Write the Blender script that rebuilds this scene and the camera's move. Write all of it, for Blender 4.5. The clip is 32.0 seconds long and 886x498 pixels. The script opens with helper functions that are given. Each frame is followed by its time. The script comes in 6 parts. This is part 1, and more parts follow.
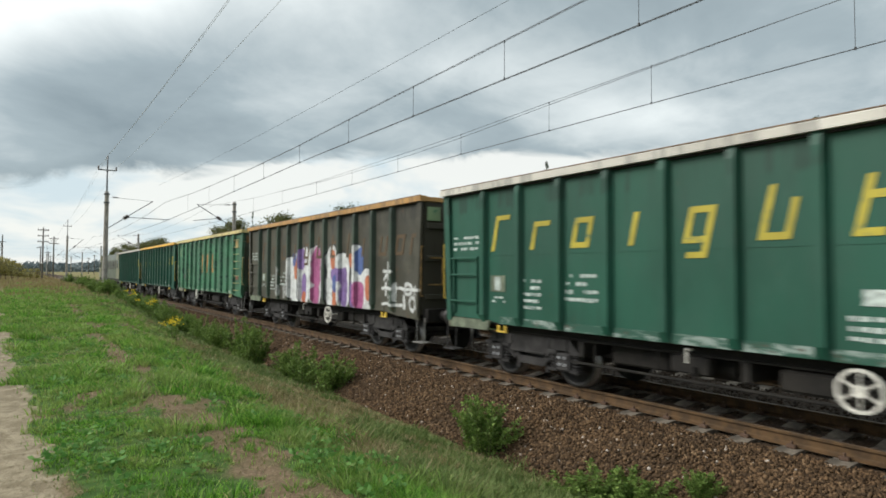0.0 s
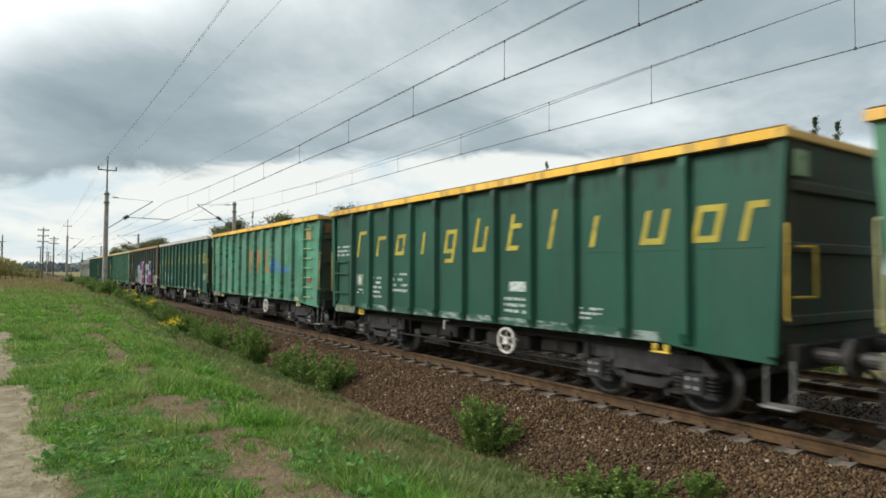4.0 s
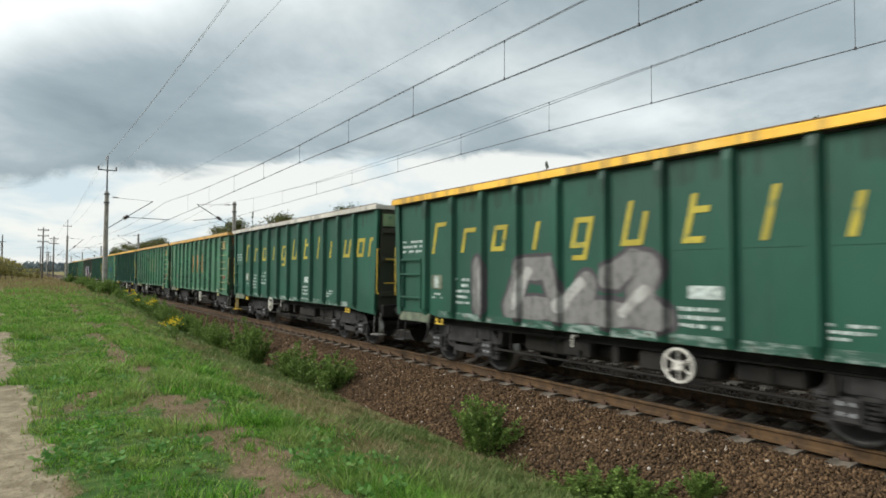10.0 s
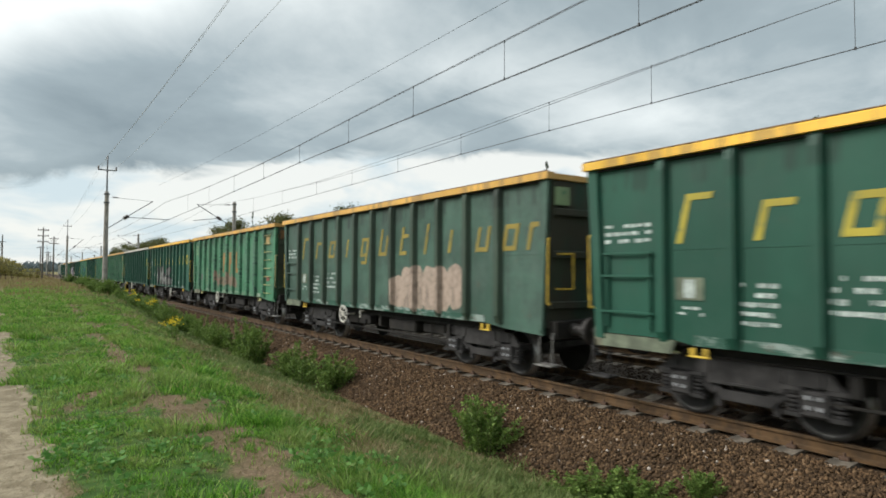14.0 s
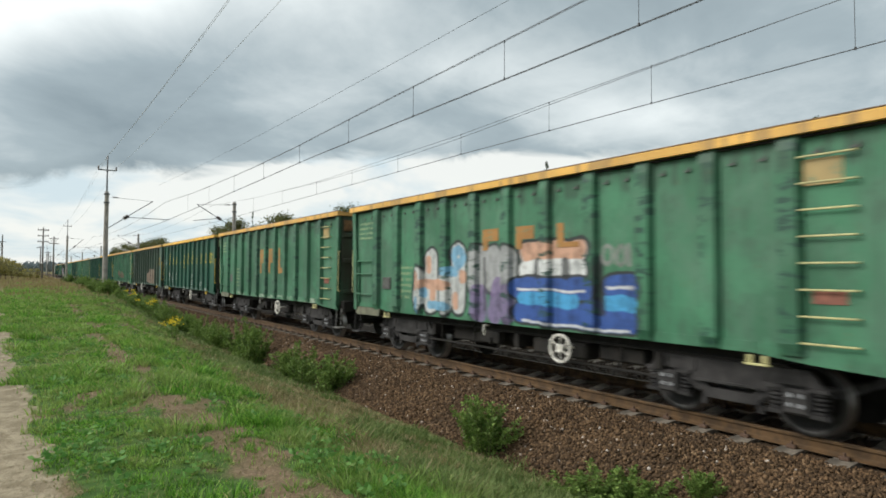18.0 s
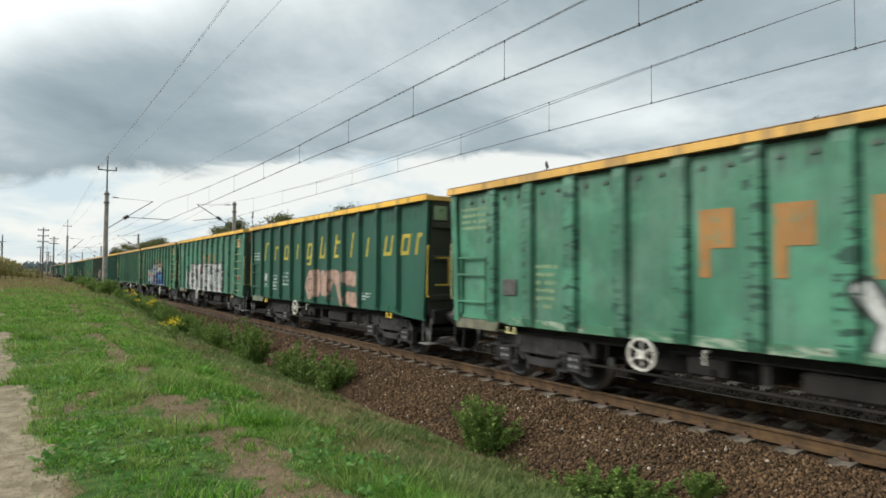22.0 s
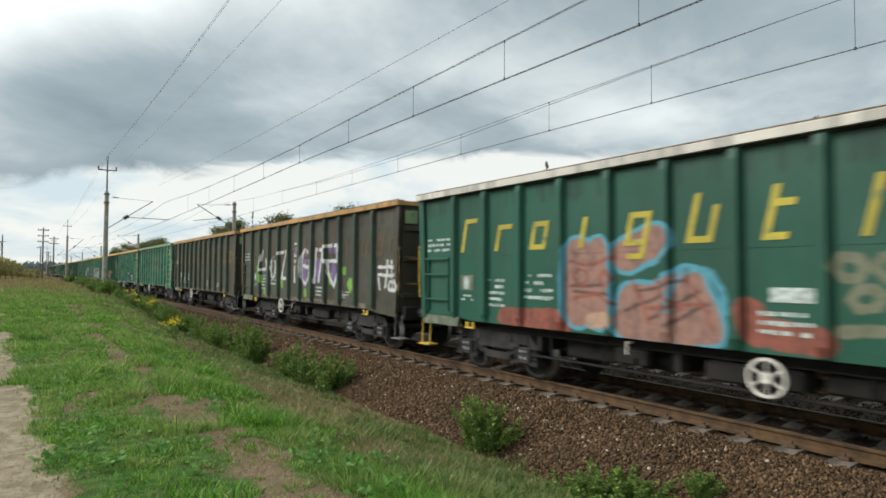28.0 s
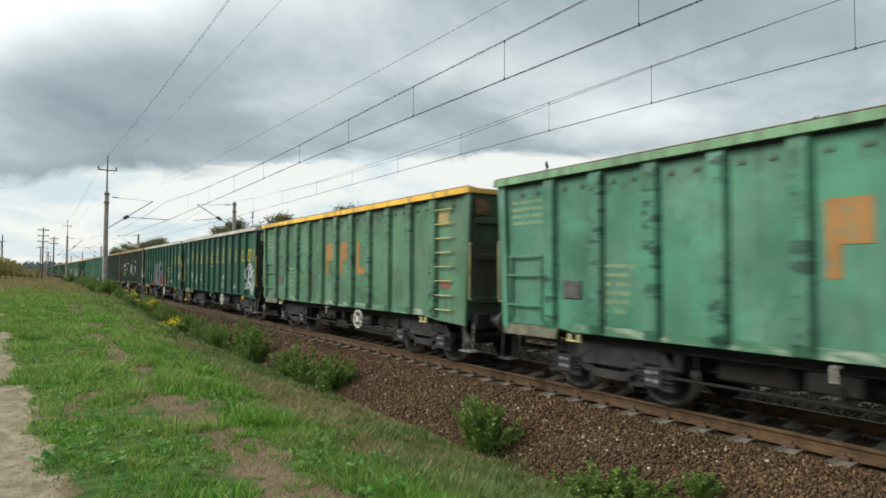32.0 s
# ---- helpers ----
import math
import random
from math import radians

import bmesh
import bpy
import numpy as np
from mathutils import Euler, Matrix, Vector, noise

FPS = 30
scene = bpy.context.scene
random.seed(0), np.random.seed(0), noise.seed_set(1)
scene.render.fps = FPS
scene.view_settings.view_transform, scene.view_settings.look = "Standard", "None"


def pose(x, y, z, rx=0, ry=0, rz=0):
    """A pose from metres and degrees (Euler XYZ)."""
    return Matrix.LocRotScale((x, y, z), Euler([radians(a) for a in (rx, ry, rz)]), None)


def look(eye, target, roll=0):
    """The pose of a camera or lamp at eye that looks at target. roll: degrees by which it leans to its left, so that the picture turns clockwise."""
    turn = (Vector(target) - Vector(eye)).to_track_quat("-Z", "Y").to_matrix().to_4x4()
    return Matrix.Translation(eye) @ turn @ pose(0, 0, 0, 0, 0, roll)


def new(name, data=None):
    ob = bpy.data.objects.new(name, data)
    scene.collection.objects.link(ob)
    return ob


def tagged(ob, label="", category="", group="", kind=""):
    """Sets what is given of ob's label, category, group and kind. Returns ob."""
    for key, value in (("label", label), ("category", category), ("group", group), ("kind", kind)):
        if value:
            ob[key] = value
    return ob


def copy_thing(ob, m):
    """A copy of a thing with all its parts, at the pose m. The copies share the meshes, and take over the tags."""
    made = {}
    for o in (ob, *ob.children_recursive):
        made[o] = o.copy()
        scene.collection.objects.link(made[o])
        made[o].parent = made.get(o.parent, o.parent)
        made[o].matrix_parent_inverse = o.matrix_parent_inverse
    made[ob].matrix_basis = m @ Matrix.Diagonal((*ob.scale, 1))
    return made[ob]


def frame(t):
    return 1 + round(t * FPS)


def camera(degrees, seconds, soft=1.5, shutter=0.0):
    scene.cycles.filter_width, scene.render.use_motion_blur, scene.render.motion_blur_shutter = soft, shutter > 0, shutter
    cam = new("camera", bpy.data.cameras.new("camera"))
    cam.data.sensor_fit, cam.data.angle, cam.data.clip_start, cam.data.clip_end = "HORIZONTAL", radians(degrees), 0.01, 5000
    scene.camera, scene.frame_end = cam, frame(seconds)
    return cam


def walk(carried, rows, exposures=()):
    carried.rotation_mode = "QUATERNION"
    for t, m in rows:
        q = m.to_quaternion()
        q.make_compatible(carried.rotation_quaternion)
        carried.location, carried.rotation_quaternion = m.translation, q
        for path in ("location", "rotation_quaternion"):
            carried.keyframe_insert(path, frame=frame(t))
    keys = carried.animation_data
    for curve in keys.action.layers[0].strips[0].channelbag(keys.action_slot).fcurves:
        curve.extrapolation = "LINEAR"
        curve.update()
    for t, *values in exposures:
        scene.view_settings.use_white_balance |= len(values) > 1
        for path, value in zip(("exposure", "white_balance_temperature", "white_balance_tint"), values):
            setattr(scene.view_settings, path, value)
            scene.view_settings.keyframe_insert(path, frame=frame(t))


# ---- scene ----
TRACK_X = 8.918          # centre line of the near track
TRACK2_X = 12.95         # centre line of the far track
PITCH = 14.02            # wagon length over buffers
EYE = (0.0, 0.0, 2.024)

cam = camera(71.83, 32.0, soft=1.7, shutter=0.34)
CAM_POSE = look(EYE, (5.6246, 8.2620, 2.4076), 0.247)
walk(cam, [(0.0, CAM_POSE), (32.0, CAM_POSE)])


def run(t):
    """Way of the train's front reference along the track, in metres, at t seconds."""
    drift = np.interp(t, [0, 1, 3, 10, 14, 18, 21, 25, 28, 32], [0.07, 0.04, 0.03, 0.01, 0.0, 0.06, 0.04, 0.05, 0.0, 0.0])
    return 4.92 + 9.145 * t + 0.0234 * (t - 16.0) ** 2 + float(drift)


# ---------------------------------------------------------------- light
scene.view_settings.exposure = 0.62
SUN_DIR = Vector((-0.70, 0.40, 0.59)).normalized()


CLOUD_A, CLOUD_B, CLOUD_C, CLOUD_D = (3.1, 1.7, 0.0), (0.4, 5.2, 2.0), (2.2, 0.3, 4.0), (0.5, 0.9, 1.0)


def make_world():
    w = bpy.data.worlds.new("world")
    scene.world = w
    w.use_nodes = True
    nt = w.node_tree
    nt.nodes.clear()
    N, Lk = nt.nodes.new, nt.links.new
    out, bg = N("ShaderNodeOutputWorld"), N("ShaderNodeBackground")
    sky = N("ShaderNodeTexSky")
    sky.sky_type = 'NISHITA'
    sky.sun_disc = False
    sky.sun_elevation = math.asin(SUN_DIR.z)
    sky.sun_rotation = math.atan2(SUN_DIR.x, SUN_DIR.y)
    dim = N("ShaderNodeVectorMath")
    dim.operation = 'SCALE'
    dim.inputs["Scale"].default_value = 0.10
    Lk(sky.outputs[0], dim.inputs[0])
    co = N("ShaderNodeTexCoord")
    sep = N("ShaderNodeSeparateXYZ")
    Lk(co.outputs["Generated"], sep.inputs[0])

    def mth(op, a, b=None, clamp=False):
        n = N("ShaderNodeMath")
        n.operation = op
        n.use_clamp = clamp
        for i, v in enumerate((a, b)):
            if v is None:
                continue
            if isinstance(v, (int, float)):
                n.inputs[i].default_value = v
            else:
                Lk(v, n.inputs[i])
        return n.outputs[0]

    # cloud deck seen in perspective
    up = mth('ADD', mth('MAXIMUM', sep.outputs["Z"], 0.0), 0.28)
    comb = N("ShaderNodeCombineXYZ")
    Lk(mth('DIVIDE', sep.outputs["X"], up), comb.inputs[0])
    Lk(mth('DIVIDE', sep.outputs["Y"], up), comb.inputs[1])

    def cloud(scale, detail, rough, off, dist=0.3):
        m = N("ShaderNodeVectorMath")
        m.operation = 'ADD'
        Lk(comb.outputs[0], m.inputs[0])
        m.inputs[1].default_value = off
        n = N("ShaderNodeTexNoise")
        n.inputs["Scale"].default_value = scale
        n.inputs["Detail"].default_value = detail
        n.inputs["Roughness"].default_value = rough
        n.inputs["Distortion"].default_value = dist
        Lk(m.outputs[0], n.inputs["Vector"])
        return n.outputs["Fac"]

    big = cloud(0.75, 2.0, 0.5, CLOUD_A)
    small = cloud(2.6, 6.0, 0.56, CLOUD_B)
    high = mth('MULTIPLY', mth('SUBTRACT', sep.outputs["Z"], 0.2), 0.30)
    # thin cloud glows towards the hidden sun
    dot = N("ShaderNodeVectorMath")
    dot.operation = 'DOT_PRODUCT'
    Lk(co.outputs["Generated"], dot.inputs[0])
    dot.inputs[1].default_value = SUN_DIR
    near = N("ShaderNodeMapRange")
    near.interpolation_type = 'SMOOTHSTEP'
    near.inputs["From Min"].default_value = 0.30
    near.inputs["From Max"].default_value = 1.0
    Lk(dot.outputs["Value"], near.inputs["Value"])
    lift = N("ShaderNodeMapRange")
    lift.interpolation_type = 'SMOOTHSTEP'
    lift.inputs["From Min"].default_value = 0.14
    lift.inputs["From Max"].default_value = 0.40
    Lk(sep.outputs["Z"], lift.inputs["Value"])
    high = mth('ADD', high, mth('MULTIPLY', mth('MULTIPLY', near.outputs[0], lift.outputs[0]), 1.0))
    mix = mth('ADD', mth('ADD', mth('MULTIPLY', big, 0.70), mth('MULTIPLY', small, 0.30)), high)
    deck = N("ShaderNodeValToRGB")
    deck.color_ramp.elements[0].position = 0.36
    deck.color_ramp.elements[0].color = (0.185, 0.236, 0.262, 1)
    deck.color_ramp.elements[1].position = 0.73
    deck.color_ramp.elements[1].color = (0.86, 0.91, 0.90, 1)
    e = deck.color_ramp.elements.new(0.52)
    e.color = (0.335, 0.402, 0.428, 1)
    Lk(mix, deck.inputs[0])
    # clearer strip of sky above the horizon, its upper edge frayed
    edge = mth('ADD', sep.outputs["Z"], mth('MULTIPLY', mth('SUBTRACT', cloud(3.2, 7.0, 0.6, CLOUD_C, 0.6), 0.5), 0.075))
    edge = mth('ADD', edge, mth('MULTIPLY', mth('SUBTRACT', cloud(0.8, 1.0, 0.5, CLOUD_D), 0.5), 0.03))
    # its edge lies lower towards the field
    side = mth('MINIMUM', mth('MAXIMUM', sep.outputs["X"], -0.06), 0.42)
    edge = mth('SUBTRACT', edge, mth('MULTIPLY', side, 0.165))
    strip = N("ShaderNodeMapRange")
    strip.interpolation_type = 'SMOOTHSTEP'
    strip.inputs["From Min"].default_value = 0.129
    strip.inputs["From Max"].default_value = 0.107
    Lk(edge, strip.inputs["Value"])
    low = N("ShaderNodeValToRGB")
    low.color_ramp.elements[0].position = 0.36
    low.color_ramp.elements[0].color = (0.55, 0.65, 0.69, 1)
    low.color_ramp.elements[1].position = 0.52
    low.color_ramp.elements[1].color = (0.76, 0.78, 0.75, 1)
    Lk(cloud(2.2, 4.0, 0.55, (7.0, 2.0, 1.0)), low.inputs[0])
    m1 = N("ShaderNodeMix")
    m1.data_type = 'RGBA'
    Lk(strip.outputs[0], m1.inputs["Factor"])
    Lk(deck.outputs[0], m1.inputs["A"])
    Lk(low.outputs[0], m1.inputs["B"])
    m2 = N("ShaderNodeMix")
    m2.data_type = 'RGBA'
    m2.inputs["Factor"].default_value = 0.93
    Lk(dim.outputs[0], m2.inputs["A"])
    Lk(m1.outputs["Result"], m2.inputs["B"])
    Lk(m2.outputs["Result"], bg.inputs["Color"])
    bg.inputs["Strength"].default_value = 0.80
    Lk(bg.outputs[0], out.inputs["Surface"])


make_world()
sun = new("sun", bpy.data.lights.new("sun", 'SUN'))
sun.data.energy = 2.1
sun.data.angle = radians(25)
sun.data.color = (1.0, 0.96, 0.9)
sun.matrix_world = look(SUN_DIR * 50, (0, 0, 0))


# ---------------------------------------------------------------- materials
class Mat:
    """A small builder of node materials."""

    def __init__(self, name, rough=0.7, metal=0.0):
        self.m = bpy.data.materials.new(name)
        self.m.use_nodes = True
        self.nt = self.m.node_tree
        self.b = self.nt.nodes["Principled BSDF"]
        self.b.inputs["Roughness"].default_value = rough
        self.b.inputs["Metallic"].default_value = metal
        self.co = self.nt.nodes.new("ShaderNodeTexCoord").outputs["Object"]

    def link(self, a, b):
        self.nt.links.new(a, b)

    def put(self, sock, v):
        if isinstance(v, (int, float)):
            sock.default_value = v
        elif isinstance(v, tuple):
            sock.default_value = (*v, 1) if len(v) == 3 and sock.type == 'RGBA' else v
        else:
            self.link(v, sock)

    def math(self, op, a, b=0.0, clamp=False):
        n = self.nt.nodes.new("ShaderNodeMath")
        n.operation, n.use_clamp = op, clamp
        self.put(n.inputs[0], a)
        self.put(n.inputs[1], b)
        return n.outputs[0]

    def scaled(self, s, off=(0, 0, 0), src=None):
        n = self.nt.nodes.new("ShaderNodeMapping")
        n.inputs["Scale"].default_value = s
        n.inputs["Location"].default_value = off
        self.link(src or self.co, n.inputs["Vector"])
        return n.outputs[0]

    def noise(self, scale, detail=4, rough=0.55, s=(1, 1, 1), off=(0, 0, 0), src=None, dist=0.0):
        n = self.nt.nodes.new("ShaderNodeTexNoise")
        n.inputs["Scale"].default_value = scale
        n.inputs["Detail"].default_value = detail
        n.inputs["Roughness"].default_value = rough
        n.inputs["Distortion"].default_value = dist
        self.link(self.scaled(s, off, src), n.inputs["Vector"])
        return n.outputs["Fac"]

    def voronoi(self, scale, s=(1, 1, 1), out="Distance", feature='F1', src=None, off=(0, 0, 0)):
        n = self.nt.nodes.new("ShaderNodeTexVoronoi")
        n.feature = feature
        n.inputs["Scale"].default_value = scale
        self.link(self.scaled(s, off, src), n.inputs["Vector"])
        return n.outputs[out]

    def ramp(self, fac, stops, const=False):
        n = self.nt.nodes.new("ShaderNodeValToRGB")
        r = n.color_ramp
        if const:
            r.interpolation = 'CONSTANT'
        while len(r.elements) < len(stops):
            r.elements.new(0.5)
        for e, (p, c) in zip(r.elements, stops):
            e.position = p
            e.color = (c, c, c, 1) if isinstance(c, (int, float)) else (*c, 1)
        self.put(n.inputs[0], fac)
        return n.outputs[0]

    def step(self, v, a, b):
        n = self.nt.nodes.new("ShaderNodeMapRange")
        n.interpolation_type = 'SMOOTHSTEP'
        self.put(n.inputs["Value"], v)
        n.inputs["From Min"].default_value = a
        n.inputs["From Max"].default_value = b
        return n.outputs[0]

    def mix(self, fac, a, b, mode='MIX'):
        n = self.nt.nodes.new("ShaderNodeMix")
        n.data_type, n.blend_type = 'RGBA', mode
        self.put(n.inputs["Factor"], fac)
        self.put(n.inputs["A"], a)
        self.put(n.inputs["B"], b)
        return n.outputs["Result"]

    def axis(self, src=None):
        n = self.nt.nodes.new("ShaderNodeSeparateXYZ")
        self.link(src or self.co, n.inputs[0])
        return n.outputs

    def island(self):
        return self.nt.nodes.new("ShaderNodeNewGeometry").outputs["Random Per Island"]

    def rnd(self):
        return self.nt.nodes.new("ShaderNodeObjectInfo").outputs["Random"]

    def bump(self, h, strength=0.3, dist=0.01):
        n = self.nt.nodes.new("ShaderNodeBump")
        n.inputs["Strength"].default_value = strength
        n.inputs["Distance"].default_value = dist
        self.link(h, n.inputs["Height"])
        self.link(n.outputs[0], self.b.inputs["Normal"])
        return self

    def vec(self, op, a, b):
        n = self.nt.nodes.new("ShaderNodeVectorMath")
        n.operation = op
        for k, v in enumerate((a, b)):
            if op == 'SCALE' and k == 1:
                self.put(n.inputs["Scale"], v)
            else:
                self.put(n.inputs[k], v)
        return n.outputs["Value" if op in ('DOT_PRODUCT', 'DISTANCE') else "Vector"]

    def sprayed(self, off):
        """Places on the wagon's side, unsteady as a hand-held can leaves them."""
        n = self.nt.nodes.new("ShaderNodeTexNoise")
        n.inputs["Scale"].default_value = 2.2
        n.inputs["Detail"].default_value = 3.0
        self.link(self.scaled((0, 1, 1), off), n.inputs["Vector"])
        shake = self.vec('SCALE', self.vec('SUBTRACT', n.outputs["Color"], (0.5, 0.5, 0.5)), 0.16)
        return self.vec('ADD', self.scaled((0, 1, 1)), self.vec('MULTIPLY', shake, (0.0, 1.0, 1.0)))

    def strokes(self, at, lines):
        """Distance to lines of (way back from the front, height)."""
        best = None
        for line in lines:
            for (u0, z0), (u1, z1) in zip(line, line[1:]):
                a, b = Vector((0, -u0, z0)), Vector((0, u0 - u1, z1 - z0))
                rel = self.vec('SUBTRACT', at, tuple(a))
                along = self.math('MINIMUM', self.math('MAXIMUM', self.vec('DOT_PRODUCT', rel, tuple(b / max(b.length_squared, 1e-6))), 0.0), 1.0)
                d = self.vec('DISTANCE', rel, self.vec('SCALE', tuple(b), along))
                best = d if best is None else self.math('MINIMUM', best, d)
        return best

    def color(self, c):
        self.put(self.b.inputs["Base Color"], c)
        return self

    def done(self, c):
        self.color(c)
        return self.m


def shade(c, k):
    return tuple(min(1.0, v * k) for v in c)


def plain(name, c, rough=0.6, metal=0.0, vary=0.25, scale=6.0):
    m = Mat(name, rough, metal)
    m.bump(m.noise(scale * 6, 3), 0.15, 0.004)
    n = m.noise(scale, 5)
    return m.done(m.mix(m.step(n, 0.35, 0.68), shade(c, 1 - vary), shade(c, 1 + vary)))


def worn_paint(name, c, rust=0.3, seed=0.0, graffiti=(), rough=0.5, scuff=0.0, age=0.65):
    """Weathered wagon paint, with a sprayed picture given as (from, to, bottom, top, layers of strokes)."""
    m = Mat(name, rough)
    o = (seed * 3.7, seed * 7.1, seed * 1.3)
    m.b.inputs["Specular IOR Level"].default_value = 0.3
    grey = sum(c) / 3
    dull = tuple(v * 0.66 + grey * 0.44 for v in c)
    fade = m.noise(0.55, 4, 0.6, (1, 1, 0.6), o)
    low = 0.82 if age < 0.5 else 0.66
    col = m.mix(m.step(fade, 0.32, 0.7), shade(c, low), shade(c, 1.16))
    col = m.mix(m.math('MULTIPLY', m.step(m.noise(0.9, 5, 0.65, (1, 1, 0.8), (o[0], 3, o[2])), 0.42, 0.66), age), col, shade(dull, 1.12))
    streak = m.noise(2.2, 5, 0.6, (1, 3.0, 0.22), o)
    col = m.mix(m.math('MULTIPLY', m.step(streak, 0.50, 0.76), age * 0.85), col, shade(dull, 0.50))
    chalk = m.noise(1.4, 6, 0.65, (1, 1, 0.8), (o[1], o[0], 2))
    col = m.mix(m.math('MULTIPLY', m.step(chalk, 0.52, 0.76), 0.18 if age < 0.5 else 0.38), col, shade(dull, 1.8))
    if age > 0.5:
        blot = m.noise(2.3, 7, 0.68, (1, 1.2, 0.75), (o[2] + 5, o[1], 1))
        col = m.mix(m.math('MULTIPLY', m.step(blot, 0.50, 0.64), 0.42), col, shade(dull, 0.58))
        pale = m.noise(1.1, 5, 0.62, (1, 0.8, 1.1), (o[0], o[2] + 9, 4))
        col = m.mix(m.math('MULTIPLY', m.step(pale, 0.50, 0.66), 0.45), col, shade(c, 1.55))
    drip = m.noise(3.4, 4, 0.6, (0, 1.5, 0.12), (o[2], o[0], 0))
    zc = m.axis()["Z"]
    band = m.math('MULTIPLY', m.step(m.math('ADD', zc, m.math('MULTIPLY', drip, 0.5)), 3.50, 3.62), m.step(drip, 0.50, 0.58))
    col = m.mix(m.math('MULTIPLY', band, 0.55), col, shade(dull, 0.35))
    if graffiti:
        at = m.sprayed(o)
        fine = m.noise(7.0, 3, 0.5, off=o)
        brush = m.noise(3.0, 5, 0.6, (0, 1.6, 0.28), (seed, 3.0, 0), dist=0.8)
        worn = m.math('ADD', m.math('MULTIPLY', m.step(fine, 0.42, 0.68), 0.50), m.math('MULTIPLY', m.step(brush, 0.45, 0.66), 0.50))
        for lines, r, tint, rim, wide, dense in graffiti[4]:
            d = m.strokes(at, lines)
            if rim:
                col = m.mix(m.math('MULTIPLY', m.step(d, r + wide + 0.015, r + wide - 0.015), dense), col, rim)
            col = m.mix(m.math('MULTIPLY', m.step(d, r + 0.02, r - 0.02), dense), col, m.mix(worn, shade(tint, 1.08), shade(tint, 0.48)))
    if scuff:
        tick = m.noise(9.0, 3, 0.6, (0.3, 0.35, 1.0), o)
        where = m.step(m.noise(0.9, 2, 0.5, (0, 1.6, 0.5), (o[2], o[1], 0)), 0.38, 0.54)
        col = m.mix(m.math('MULTIPLY', m.math('MULTIPLY', m.step(tick, 0.50, 0.60), where), scuff), col, (0.02, 0.06, 0.045))
    spots = m.noise(5.5, 6, 0.7, (1, 1.3, 0.7), (o[2], 4, o[0]))
    col = m.mix(m.math('MULTIPLY', m.step(spots, 0.60, 0.74), rust), col, (0.13, 0.055, 0.025))
    m.bump(m.math('ADD', m.noise(3.0, 2), m.math('MULTIPLY', spots, 0.3)), 0.25, 0.012)
    m.put(m.b.inputs["Roughness"], m.math('ADD', m.math('MULTIPLY', fade, 0.3), rough - 0.12))
    return m.done(col)


WHITE, PURPLE, RED, LIME = (0.60, 0.62, 0.61), (0.19, 0.11, 0.31), (0.42, 0.07, 0.07), (0.22, 0.50, 0.07)
BEIGE = (0.42, 0.32, 0.26)


def worn_mark(name, c, under):
    """Painted marks through which the wagon's own colour shows."""
    m = Mat(name, 0.6)
    n = m.noise(5.0, 6, 0.7)
    return m.done(m.mix(m.step(n, 0.52, 0.72), m.mix(m.step(m.noise(1.3, 3), 0.35, 0.7), shade(c, 0.8), shade(c, 1.15)), under))


def grimy(name, c, seed):
    """End walls, browned by grime; the dark mix also paints in their shade."""
    m = Mat(name, 0.75)
    n = m.noise(1.2, 5, 0.6, (1, 1, 0.5), (seed, 2, 1))
    k = m.noise(4.0, 5, 0.65, (1, 1, 0.3), (seed, 5, 1))
    col = m.mix(m.math('MULTIPLY', m.step(n, 0.25, 0.60), 0.92), shade(c, 0.8), (0.043, 0.041, 0.028))
    col = m.mix(m.math('MULTIPLY', m.step(k, 0.5, 0.75), 0.6), col, (0.030, 0.026, 0.02))
    m.bump(k, 0.2, 0.01)
    return m.done(col)


def worn_edge(name, c, pale):
    """Paint knocked off and whitened along a bottom edge."""
    m = Mat(name, 0.65)
    n = m.noise(2.4, 6, 0.7, (1, 0.8, 2.5))
    r = m.noise(5.0, 5, 0.65, (1, 0.7, 1.5), (4, 1, 2))
    col = m.mix(m.step(n, 0.48, 0.62), shade(c, 0.9), pale)
    return m.done(m.mix(m.step(r, 0.56, 0.70), col, (0.055, 0.04, 0.025)))


DARK_GREEN = (0.0145, 0.078, 0.050)
LIGHT_GREEN = (0.043, 0.150, 0.081)
TEAL_GREEN = (0.055, 0.190, 0.116)
BROWN = (0.060, 0.058, 0.042)
YELLOW = (0.78, 0.45, 0.05)
ORANGE = (0.64, 0.37, 0.085)
RUSTY = (0.42, 0.235, 0.075)
GREY_RIM = (0.52, 0.50, 0.44)
PALE_RIM = (0.62, 0.52, 0.22)

